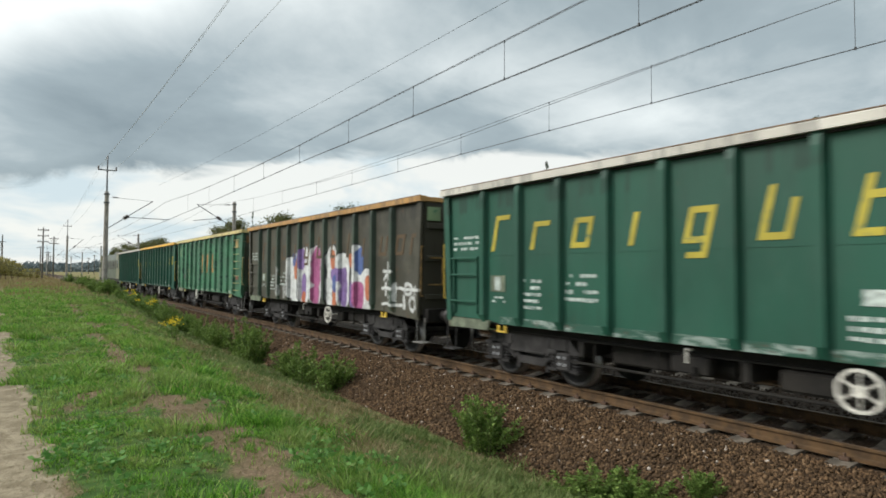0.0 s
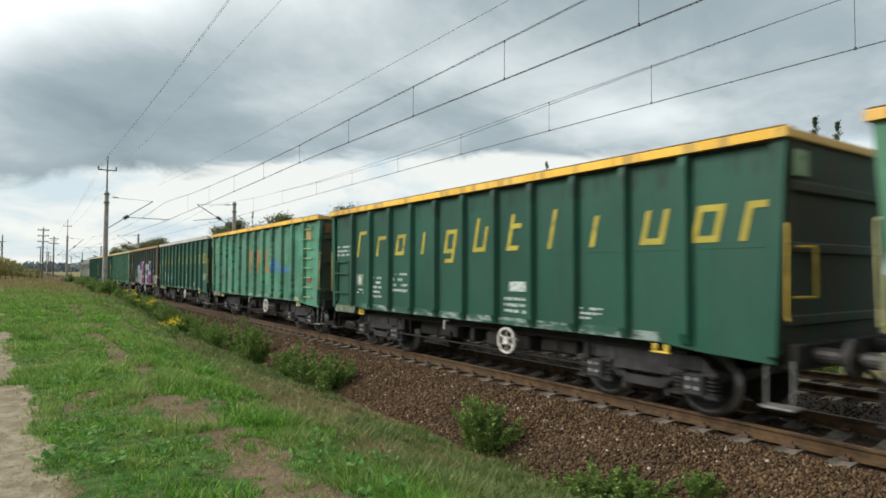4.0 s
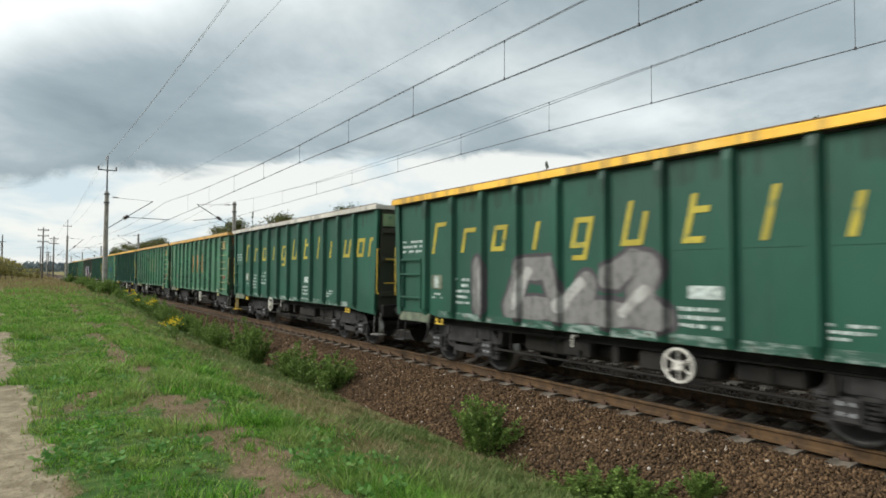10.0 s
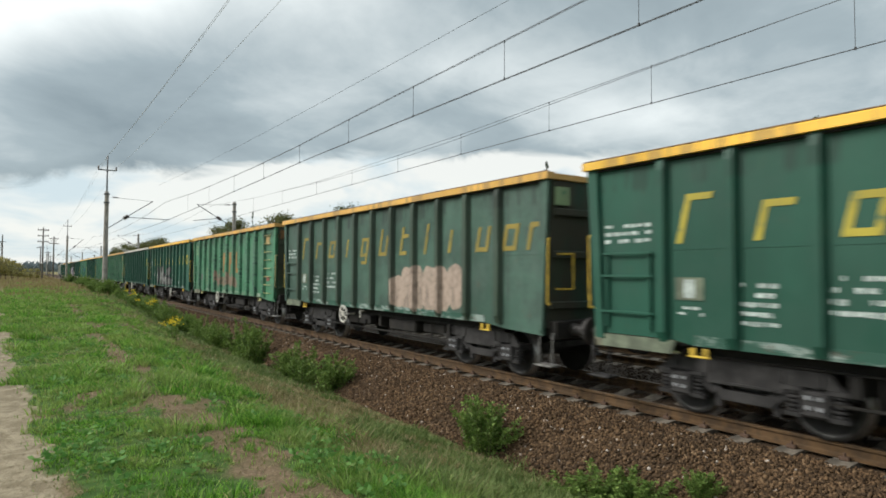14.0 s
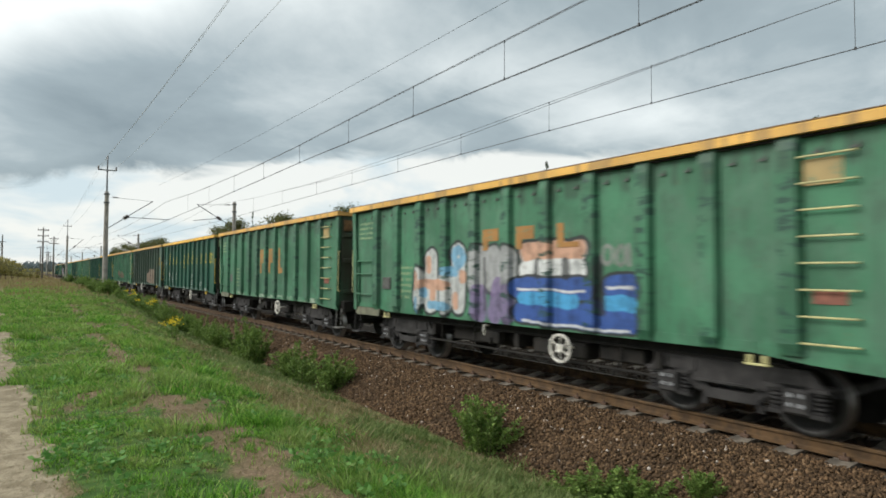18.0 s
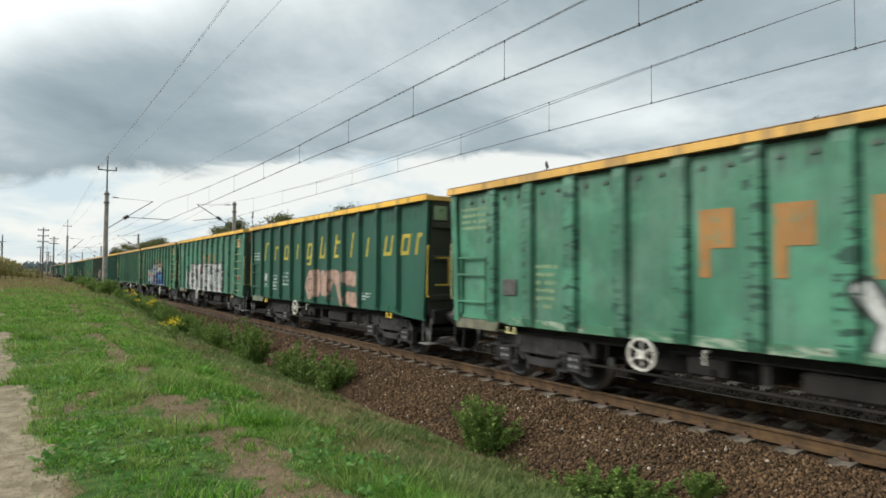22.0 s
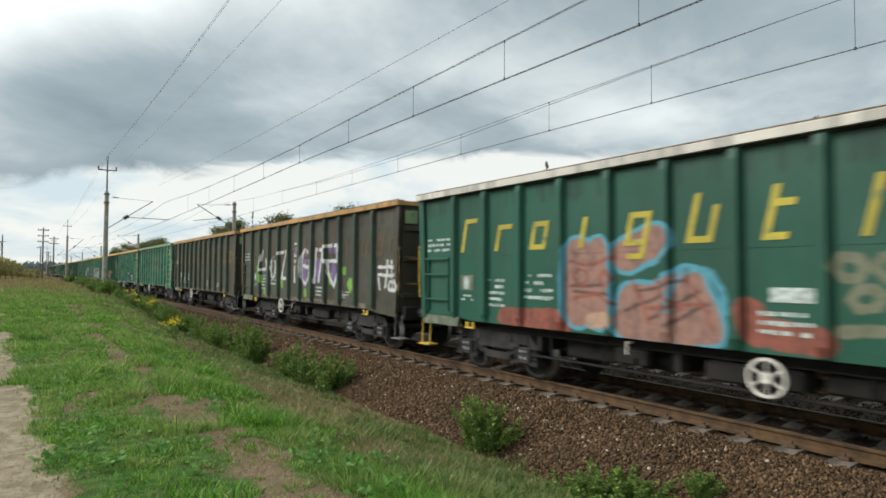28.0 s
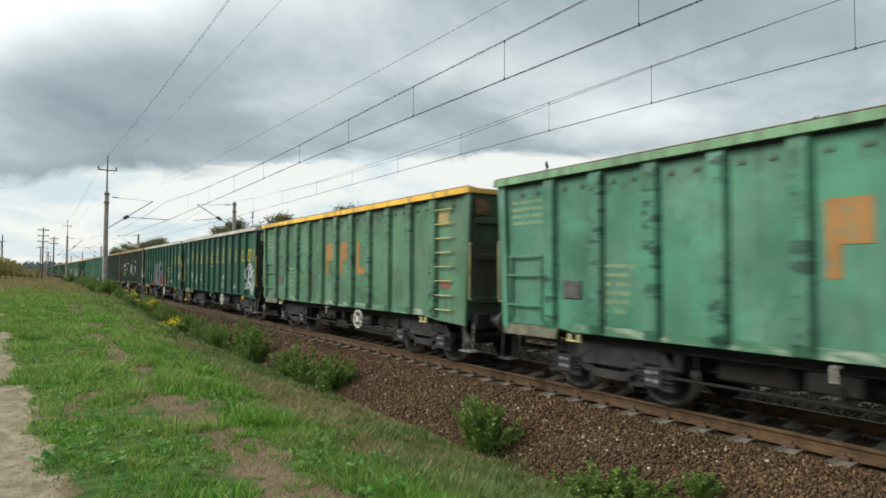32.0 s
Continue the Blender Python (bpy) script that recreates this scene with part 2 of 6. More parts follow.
M = {
    "bogie": plain("grimy_bogie_steel", (0.024, 0.0225, 0.022), 0.8, 0.0, 0.5, 5),
    "wheel": plain("wheel_steel", (0.019, 0.017, 0.0155), 0.65, 0.2, 0.4, 4),
    # grime of the underframe; also blackens the strip that stands for rim shade
    "under": plain("underframe_grime_and_rim_shade", (0.011, 0.0095, 0.0075), 0.9, 0.0, 0.5, 4),
    "rimface": plain("scraped_wheel_rim", (0.060, 0.058, 0.056), 0.5, 0.4, 0.3, 4),
    "sheen": plain("worn_wheel_tread", (0.25, 0.24, 0.23), 0.35, 0.8, 0.2, 4),
    "step": plain("worn_step_steel", (0.17, 0.165, 0.155), 0.6, 0.1, 0.3, 8),
    "bolt": plain("pale_bolt_heads", (0.27, 0.28, 0.29), 0.6, 0.0, 0.3, 20),
    "yellow": plain("yellow_fitting_paint", (0.58, 0.40, 0.05), 0.5, 0.0, 0.25, 9),
    "white": plain("white_brake_wheel_paint", (0.62, 0.60, 0.54), 0.5, 0.0, 0.2, 12),
    "stencil": plain("white_stencil_paint", (0.40, 0.46, 0.43), 0.6, 0.0, 0.35, 14),
    "oldstencil": worn_mark("faded_cream_stencil", (0.19, 0.28, 0.15), (0.075, 0.19, 0.105)),
    "letter": worn_mark("yellow_letter_paint", (0.40, 0.33, 0.03), (0.06, 0.12, 0.06)),
    "dimletter": worn_mark("faded_letter_paint", (0.085, 0.052, 0.022), BROWN),
    "rustletter": worn_mark("rusted_letter_paint", (0.20, 0.105, 0.025), BROWN),
    "dullyellow": worn_mark("dulled_letter_paint", (0.26, 0.20, 0.03), (0.05, 0.08, 0.05)),
    "orangeletter": worn_mark("orange_letter_paint", (0.31, 0.15, 0.035), (0.09, 0.20, 0.11)),
    "warning": worn_mark("pale_orange_panel_paint", (0.34, 0.25, 0.10), (0.12, 0.20, 0.11)),
    "endpanel": plain("dull_orange_panel_paint", (0.13, 0.07, 0.025), 0.7, 0.0, 0.4, 8),
    "skirt": plain("grimed_skirt_paint", (0.13, 0.155, 0.105), 0.7, 0.0, 0.35, 4),
    "rustyrail": plain("dulled_rail_paint", (0.20, 0.12, 0.035), 0.7, 0.0, 0.4, 8),
    "buffer": plain("greasy_buffer_steel", (0.045, 0.042, 0.04), 0.55, 0.2, 0.35, 6),
    "rung": plain("pale_rung_paint", (0.45, 0.42, 0.20), 0.5, 0.0, 0.25, 10),
    "plate": plain("dark_plate", (0.075, 0.075, 0.07), 0.5, 0.1, 0.3, 10),
    "red": plain("red_panel_paint", (0.23, 0.085, 0.055), 0.6, 0.0, 0.3, 8),
    "inside": plain("rusty_wagon_inside", (0.12, 0.06, 0.035), 0.85, 0.0, 0.5, 2),
    "bead": plain("rusty_rim_bead", (0.16, 0.10, 0.055), 0.7, 0.0, 0.3, 6),
    "sill": plain("faded_sill_paint", (0.145, 0.145, 0.098), 0.6, 0.0, 0.3, 4),
}


# ---------------------------------------------------------------- mesh helpers
def box(bm, x0, x1, y0, y1, z0, z1, bev=0.0):
    r = bmesh.ops.create_cube(bm, size=1.0, matrix=Matrix.LocRotScale(
        ((x0 + x1) / 2, (y0 + y1) / 2, (z0 + z1) / 2), None, (abs(x1 - x0), abs(y1 - y0), abs(z1 - z0))))
    if bev:
        es = {e for v in r["verts"] for e in v.link_edges}
        bmesh.ops.bevel(bm, geom=list(es), offset=bev, segments=1, affect='EDGES')
    return bm


def rod(bm, a, b, r, n=8, r2=None):
    a, b = Vector(a), Vector(b)
    d = b - a
    q = d.to_track_quat('Z', 'Y').to_matrix().to_4x4()
    bmesh.ops.create_cone(bm, cap_ends=True, segments=n, radius1=r, radius2=r if r2 is None else r2,
                          depth=d.length, matrix=Matrix.Translation((a + b) / 2) @ q)
    return bm


def prism(bm, pts, axis, a, b):
    """A closed outline of 2D points drawn out along an axis ('x', 'y', 'z') from a to b."""
    def at(p, w):
        return {'x': (w, p[0], p[1]), 'y': (p[0], w, p[1]), 'z': (p[0], p[1], w)}[axis]
    v0 = [bm.verts.new(at(p, a)) for p in pts]
    v1 = [bm.verts.new(at(p, b)) for p in pts]
    n = len(pts)
    fs = [bm.faces.new(v0), bm.faces.new(v1[::-1])]
    for i in range(n):
        fs.append(bm.faces.new((v0[i], v1[i], v1[(i + 1) % n], v0[(i + 1) % n])))
    bmesh.ops.recalc_face_normals(bm, faces=fs)
    return bm


def ring(bm, centre, r, w, t, n=20, axis='x'):
    """A flat ring (a rim) of radius r, radial width w and thickness t."""
    vs = []
    for i in range(n):
        a = 2 * math.pi * i / n
        row = []
        for rr, tt in ((r, -t / 2), (r, t / 2), (r - w, t / 2), (r - w, -t / 2)):
            c, s = math.cos(a) * rr, math.sin(a) * rr
            p = (tt, c, s) if axis == 'x' else ((c, s, tt) if axis == 'z' else (c, tt, s))
            row.append(bm.verts.new(Vector(centre) + Vector(p)))
        vs.append(row)
    for i in range(n):
        a, b = vs[i], vs[(i + 1) % n]
        for k in range(4):
            bm.faces.new((a[k], b[k], b[(k + 1) % 4], a[(k + 1) % 4]))
    return bm


def mesh_of(name, bm, mat, smooth=False):
    me = bpy.data.meshes.new(name)
    bmesh.ops.recalc_face_normals(bm, faces=bm.faces)
    bm.to_mesh(me)
    bm.free()
    if mat:
        me.materials.append(mat)
    if smooth:
        for p in me.polygons:
            p.use_smooth = True
    return me


def part(name, bm, mat, parent, label="", at=None, smooth=False):
    me = bm if isinstance(bm, bpy.types.Mesh) else mesh_of(name, bm, mat, smooth)
    ob = new(name, me)
    ob.parent = parent
    if at is not None:
        ob.matrix_basis = at if isinstance(at, Matrix) else Matrix.Translation(at)
    return tagged(ob, label=label) if label else ob


def thing(name, label, category, at=None, group="", kind=""):
    ob = new(name)
    ob.empty_display_size = 0.3
    if at is not None:
        ob.matrix_basis = at if isinstance(at, Matrix) else Matrix.Translation(at)
    return tagged(ob, label, category, group, kind)


def B():
    return bmesh.new()


# ---------------------------------------------------------------- ground
def smooth(a, b, x):
    u = np.clip((x - a) / (b - a), 0, 1)
    return u * u * (3 - 2 * u)


def ground_z(x, y):
    """Height of the ground over the rail tops, from the field track across the ditch to the woods."""
    x, y = np.asarray(x, float), np.asarray(y, float)
    t = smooth(10, 48, y)
    a, b = 1.9 + 2.6 * t, 5.95
    u = 0.72 * np.clip((x - a) / (b - a), 0, 1) + 0.28 * smooth(a, b, x)
    z = 0.42 + (-0.82 + 0.35 * t - 0.42) * u
    z = z + smooth(17.0, 24.0, x) * 0.9
    z = z + smooth(-6, -60, x) * smooth(60, 130, y) * 2.2
    return z


def rough_z(x, y):
    """Ground with its bumps."""
    x, y = np.asarray(x, float), np.asarray(y, float)
    b = 0.035 * np.sin(1.7 * x + 0.6 * y) * np.sin(0.9 * y - 0.8 * x) + 0.02 * np.sin(4.1 * x + 1.3) * np.sin(3.3 * y)
    fade = 1 - smooth(5.0, 5.8, x) * (1 - smooth(17.5, 19, x))
    return ground_z(x, y) + b * fade


def grid_mesh(name, xs, ys, zf, mat):
    X, Y = np.meshgrid(xs, ys)
    Z = zf(X, Y)
    v = np.stack([X, Y, Z], -1).reshape(-1, 3)
    nx, ny = len(xs), len(ys)
    i = np.arange((ny - 1) * (nx - 1))
    r, c = i // (nx - 1), i % (nx - 1)
    a = r * nx + c
    f = np.stack([a, a + 1, a + nx + 1, a + nx], -1)
    me = bpy.data.meshes.new(name)
    me.from_pydata(v.tolist(), [], f.tolist())
    me.materials.append(mat)
    me.polygons.foreach_set("use_smooth", np.ones(len(f), bool))
    return me


def ground_material():
    m = Mat("field_ground", 0.95)
    xyz = m.axis()
    n1, n2, n3 = m.noise(0.9, 5, 0.6), m.noise(6, 5, 0.65), m.noise(40, 4, 0.6)
    grass = m.mix(m.step(n2, 0.35, 0.65), (0.036, 0.080, 0.018), (0.075, 0.135, 0.030))
    soil = m.mix(m.step(n3, 0.35, 0.65), (0.105, 0.074, 0.046), (0.215, 0.155, 0.098))
    soil = m.mix(m.math('MULTIPLY', m.step(m.noise(2.6, 4, 0.6), 0.45, 0.65), 0.5), soil, (0.10, 0.095, 0.04))
    soil = m.mix(m.step(m.voronoi(16), 0.22, 0.10), soil, (0.25, 0.20, 0.135))
    sand = m.mix(m.step(n2, 0.35, 0.7), (0.185, 0.152, 0.100), (0.31, 0.265, 0.185))
    sand = m.mix(m.math('MULTIPLY', m.step(m.noise(22, 3, 0.6), 0.60, 0.68), 0.55), sand, (0.085, 0.07, 0.04))
    dry = m.mix(m.step(n2, 0.3, 0.7), (0.085, 0.072, 0.034), (0.19, 0.145, 0.075))
    turf = m.nt.nodes.new("ShaderNodeAttribute")
    turf.attribute_name = "turf"
    track = m.nt.nodes.new("ShaderNodeAttribute")
    track.attribute_name = "track"
    c = m.mix(m.step(m.math('ADD', turf.outputs["Fac"], m.math('MULTIPLY', m.math('SUBTRACT', n2, 0.5), 0.5)), 0.15, 0.5), soil, grass)
    c = m.mix(m.math('MULTIPLY', m.step(xyz["X"], 2.9, 4.2), m.step(n1, 0.3, 0.6)), c, dry)
    c = m.mix(m.math('MULTIPLY', m.step(m.math('ADD', track.outputs["Fac"], m.math('MULTIPLY', m.math('SUBTRACT', n2, 0.5), 0.4)), 0.35, 0.65), m.step(xyz["X"], -5.4, -5.0)), c, sand)
    far = m.step(m.math('ADD', xyz["Y"], m.math('MULTIPLY', m.math('SUBTRACT', n1, 0.5), 50.0)), 18, 85)
    heath = m.mix(m.step(n1, 0.35, 0.65), (0.26, 0.20, 0.105), (0.15, 0.16, 0.055))
    c = m.mix(m.math('MULTIPLY', far, 0.75), c, heath)
    m.b.inputs["Specular IOR Level"].default_value = 0.15
    m.bump(m.math('ADD', n3, m.math('MULTIPLY', n2, 2.0)), 0.6, 0.03)
    return m.done(c)


def spread(lo, hi, a, b, fine, grow=1.22):
    """Grid lines: even between a and b, wider apart outside, out to lo and hi."""
    mid = list(np.arange(a, b + 1e-6, fine))
    s, v = fine, b
    while v < hi:
        s *= grow
        v += s
        mid.append(min(v, hi))
    s, v = fine, a
    while v > lo:
        s *= grow
        v -= s
        mid.insert(0, max(v, lo))
    return np.array(mid)


ground = new("ground", grid_mesh("ground", spread(-1500, 2500, -5, 9, 0.16), spread(-1200, 3500, 1, 34, 0.22), rough_z, ground_material()))
tagged(ground, "grassy field verge with bare soil and a sandy track", "ground", kind="structure")


def ballast_material(stone):
    m = Mat("ballast_stones" if stone else "ballast_bed", 0.9)
    v = m.island() if stone else m.voronoi(26, out="Color")
    if not stone:
        s = m.nt.nodes.new("ShaderNodeSeparateColor")
        m.link(v, s.inputs[0])
        v = s.outputs[0]
    c = m.ramp(v, [(0.0, (0.036, 0.0225, 0.0125)), (0.35, (0.061, 0.038, 0.0205)), (0.62, (0.098, 0.060, 0.032)),
                   (0.85, (0.145, 0.088, 0.046)), (0.985, (0.21, 0.138, 0.078)), (1.0, (0.50, 0.45, 0.40))])
    big = m.noise(0.6, 3)
    c = m.mix(m.math('MULTIPLY', m.step(big, 0.45, 0.7), 0.35), c, (0.070, 0.048, 0.030))
    xx = m.axis()["X"]
    # the train's shade, painted into the stones between the rails and from x = 10 on
    under_shade = m.math('MULTIPLY', m.step(m.math('ABSOLUTE', m.math('SUBTRACT', xx, TRACK_X)), 0.95, 0.60), 0.6)
    far_shade = m.math('MULTIPLY', m.step(xx, 10.0, 10.6), 0.85)
    c = m.mix(m.math('MAXIMUM', under_shade, far_shade), c, (0.024, 0.0175, 0.012))
    m.b.inputs["Specular IOR Level"].default_value = 0.2
    m.bump(m.voronoi(26) if not stone else m.noise(60, 3), 0.8 if not stone else 0.3, 0.03 if not stone else 0.004)
    return m.done(c)


BALLAST = ballast_material(False)
STONE = ballast_material(True)


def bed_z(x):
    """Top of the ballast across the double track."""
    return np.interp(x, [5.35, 5.95, 6.9, 7.2, 7.6, 7.9, 10.0, 10.4, 14.6, 14.95, 16.6], [-1.3, -0.84, -0.27, -0.195, -0.185, -0.225, -0.225, -0.20, -0.20, -0.30, -1.1])


def build_bed():
    xs = np.array([5.35, 5.95, 6.2, 6.5, 6.9, 7.2, 7.6, 7.9, 9.0, 10.0, 10.93, 12.0, 13.0, 14.0, 14.6, 14.95, 15.8, 16.6])
    me = grid_mesh("ballast_bed", xs, spread(-700, 2500, 0, 60, 0.5), lambda X, Y: bed_z(X) + 0.01 * np.sin(3 * Y + 5 * X), BALLAST)
    ob = new("ballast_bed", me)
    return tagged(ob, "bed of crushed reddish-brown ballast under the tracks", "ballast", kind="structure")


build_bed()

RAIL_RUST = plain("rusty_rail_web", (0.074, 0.041, 0.0155), 0.85, 0.0, 0.35, 5)
RAIL_TOP = plain("rail_running_surface", (0.135, 0.085, 0.045), 0.55, 0.3, 0.2, 3)
CONCRETE = plain("old_sleeper_concrete", (0.150, 0.128, 0.100), 0.9, 0.0, 0.45, 5)
CLIP = plain("rusty_fastening", (0.085, 0.05, 0.032), 0.85, 0.1, 0.3, 9)


def rail_mesh():
    bm = B()
    half = [(0.075, -0.172), (0.075, -0.160), (0.022, -0.142), (0.009, -0.125), (0.009, -0.052), (0.035, -0.036), (0.036, -0.010), (0.026, 0.0)]
    prism(bm, half + [(-x, z) for x, z in reversed(half)], 'y', -700, 2500)
    me = mesh_of("rail", bm, RAIL_RUST)
    me.materials.append(RAIL_TOP)
    for p in me.polygons:
        if p.normal.z > 0.9 and p.center.z > -0.02:
            p.material_index = 1
    return me


def sleeper_bm(bm, y=0.0):
    pts = [(-1.25, -0.40), (1.25, -0.40), (1.25, -0.20), (0.95, -0.176), (0.55, -0.176), (0.30, -0.22), (-0.30, -0.22),
           (-0.55, -0.176), (-0.95, -0.176), (-1.25, -0.20)]
    return prism(bm, pts, 'y', y - 0.13, y + 0.13)


def fastening_bm(bm, x, y=0.0):
    for s in (-1, 1):
        box(bm, x + s * 0.085, x + s * 0.15, y - 0.06, y + 0.06, -0.176, -0.125, 0.012)
        rod(bm, (x + s * 0.115, y, -0.13), (x + s * 0.115, y, -0.085), 0.018, 6)
    return bm


def build_track(name, cx, label, near):
    tr = thing(name, label, "railway track", (cx, 0, 0), kind="structure")
    me = rail_mesh()
    for s in (-1, 1):
        part("rail", me, None, tr, "rusty steel rail", (s * 0.7525, 0, 0))
    ys = np.arange(-60, 400) * 0.607 + 0.335
    sl = mesh_of("sleeper", sleeper_bm(B()), CONCRETE)
    f = B()
    fastening_bm(f, -0.7525)
    fastening_bm(f, 0.7525)
    fs = mesh_of("rail_fastening", f, CLIP)
    rest_v, rest_f = [], []
    base = [v.co.copy() for v in sl.vertices]
    faces = [tuple(p.vertices) for p in sl.polygons]
    for y in ys:
        if near and 0 < y < 75:
            part("sleeper", sl, None, tr, at=(0, y, 0))
            if y < 40:
                part("rail_fastening", fs, None, tr, at=(0, y, 0))
        else:
            k = len(rest_v)
            rest_v += [(v.x, v.y + y, v.z) for v in base]
            rest_f += [tuple(i + k for i in fc) for fc in faces]
    far = bpy.data.meshes.new("far_sleepers")
    far.from_pydata(rest_v, [], rest_f)
    far.materials.append(CONCRETE)
    tagged(part("far_sleepers", far, None, tr, "weathered concrete sleepers"), kind="stuff")


build_track("track_1", TRACK_X, "rusty rails on concrete sleepers, carrying the train", True)
build_track("track_2", TRACK2_X, "second pair of rails beyond the train", False)


# ---------------------------------------------------------------- the train
BODY = 13.22       # body length between coaming ends
HALF = 1.40        # sheet plane; ribs stand out to 1.48
Z_LOW, Z_TOP = 1.04, 3.66
RIBS = [1.43 + 1.035 * i for i in range(11)]


def wheelset_mesh():
    bm = B()
    rod(bm, (-1.1, 0, 0), (1.1, 0, 0), 0.085, 10)
    for s in (-1, 1):
        prof = [(0.69, 0.0), (0.69, 0.485), (0.715, 0.485), (0.722, 0.46), (0.825, 0.455), (0.825, 0.39), (0.79, 0.36), (0.775, 0.20), (0.83, 0.15), (0.83, 0.0)]
        n = 26
        rows = []
        for i in range(n):
            a = 2 * math.pi * i / n
            rows.append([bm.verts.new((s * x, math.cos(a) * r, math.sin(a) * r)) for x, r in prof[1:-1]])
        for i in range(n):
            p, q = rows[i], rows[(i + 1) % n]
            for k in range(len(p) - 1):
                bm.faces.new((p[k], q[k], q[k + 1], p[k + 1]))
        bm.faces.new([r[0] for r in rows])
        bm.faces.new([r[-1] for r in rows])
    me = mesh_of("wheelset", bm, M["wheel"], True)
    me.materials.append(M["sheen"])
    me.materials.append(M["rimface"])
    for p in me.polygons:
        c = p.center
        rr = math.hypot(c.y, c.z)
        if rr > 0.44 and abs(c.x) < 0.84:
            p.material_index = 1
        elif rr > 0.385 and len(p.vertices) < 6:
            p.material_index = 2
        if len(p.vertices) > 5:
            p.use_smooth = False
    return me


def bogie_bm():
    """The cast frame of a two-axle freight bogie, about its pivot."""
    bm = B()
    for s in (-1, 1):
        x0, x1 = s * 0.93, s * 1.07
        pts = [(-1.32, 0.56), (-1.22, 0.68), (-0.72, 0.70), (-0.42, 0.60), (-0.30, 0.46), (0.30, 0.46), (0.42, 0.60), (0.72, 0.70),
               (1.22, 0.68), (1.32, 0.56), (1.18, 0.56), (1.12, 0.61), (0.70, 0.59), (0.50, 0.44), (0.34, 0.32), (-0.34, 0.32),
               (-0.50, 0.44), (-0.70, 0.59), (-1.12, 0.61), (-1.18, 0.56)]
        prism(bm, pts, 'x', x0, x1)
        plate_in, plate_out = s * 1.075, s * 1.125
        prism(bm, [(-1.22, 0.66), (-1.05, 0.86), (1.05, 0.86), (1.22, 0.66), (0.66, 0.665), (0.50, 0.53), (-0.50, 0.53), (-0.66, 0.665)], 'x', plate_in, plate_out)
        for e in (-0.95, -0.5, 0.5, 0.95):
            box(bm, s * 1.126, s * 1.145, e - 0.035, e + 0.035, 0.68, 0.85)
        box(bm, s * 1.127, s * 1.15, -0.42, 0.42, 0.545, 0.575)
        box(bm, s * 0.84, s * 1.07, -0.16, 0.16, 0.62, 0.84, 0.02)
        for e in (-1, 1):
            rod(bm, (s * 1.09, e * 0.42, 0.40), (s * 1.09, e * 0.62, 0.56), 0.03, 6)
            box(bm, s * 0.98, s * 1.04, e * 0.36, e * 0.43, 0.22, 0.72)
    box(bm, -1.0, 1.0, -0.22, 0.22, 0.46, 0.74, 0.03)
    for e in (-1, 1):
        box(bm, -1.0, 1.0, e * 1.24 - 0.05, e * 1.24 + 0.05, 0.55, 0.66)
    return bm


def axlebox_bm():
    bm = B()
    box(bm, -0.11, 0.11, -0.17, 0.17, -0.16, 0.15, 0.03)
    for e in (-1, 1):
        for r in range(5):
            ring(bm, (0, e * 0.26, -0.10 + 0.055 * r), 0.085, 0.04, 0.03, 10, 'z')
        box(bm, -0.1, 0.1, e * 0.16, e * 0.36, -0.17, -0.12)
        box(bm, -0.1, 0.1, e * 0.14, e * 0.37, 0.14, 0.19)
    return bm


def bolts_bm(s):
    bm = B()
    for a in (-0.065, 0.065):
        for b in (-0.06, 0.06):
            rod(bm, (s * 0.105, a, b), (s * 0.135, a, b), 0.028, 8)
    return bm


def brake_wheel(w):
    """The white hand wheel on its spindle, with six spokes."""
    bm = B()
    ring(bm, (0, 0, 0), 0.245, 0.034, 0.035, 24)
    hub = part("brake_wheel", bm, M["white"], w, "white spoked brake wheel", (-1.46, -8.0, 0.73))
    bm = B()
    ring(bm, (0, 0, 0), 0.07, 0.05, 0.06, 12)
    rod(bm, (0.0, 0, 0), (0.35, 0, 0), 0.02, 8)
    part("spindle", bm, M["white"], hub)
    for i in range(6):
        a = math.pi / 6 + i * math.pi / 3
        bm = B()
        rod(bm, (0, math.cos(a) * 0.05, math.sin(a) * 0.05), (0, math.cos(a) * 0.215, math.sin(a) * 0.215), 0.012, 6)
        part("spoke", bm, M["white"], hub)


def side_sheet_bm(s):
    """A side of the body: sheet, with a raised band along the bottom, the low corners at the ends."""
    bm = B()
    x0, x1 = s * (HALF - 0.05), s * HALF
    e = 0.10
    pts = [(-e, Z_TOP), (-BODY + e, Z_TOP), (-BODY + e + 0.16, 0.92), (-BODY + 1.25, 0.97), (-BODY + 1.9, Z_LOW), (-1.9, Z_LOW),
           (-1.55, 1.10), (-e - 0.16, 1.10)]
    prism(bm, pts, 'x', x0, x1)
    return bm


def rib_bm(s, y, wide):
    """A pressed upright, tapering in at the foot."""
    bm = B()
    w, d = (0.16, 0.10) if wide else (0.11, 0.11)
    k = 0.05
    def sec(z, f):
        return [(s * HALF, y + w), (s * (HALF + d * f), y + w - k), (s * (HALF + d * f), y - w + k), (s * HALF, y - w)], z
    rows = [sec(1.06, 0.45), sec(1.20, 1.0), sec(3.50, 1.0), sec(Z_TOP, 0.8)]
    vs = [[bm.verts.new((p[0], p[1], z)) for p in pts] for pts, z in rows]
    for a, b in zip(vs, vs[1:]):
        for i in range(3):
            bm.faces.new((a[i], a[i + 1], b[i + 1], b[i]))
    bm.faces.new(vs[0])
    bm.faces.new(vs[-1][::-1])
    return bm


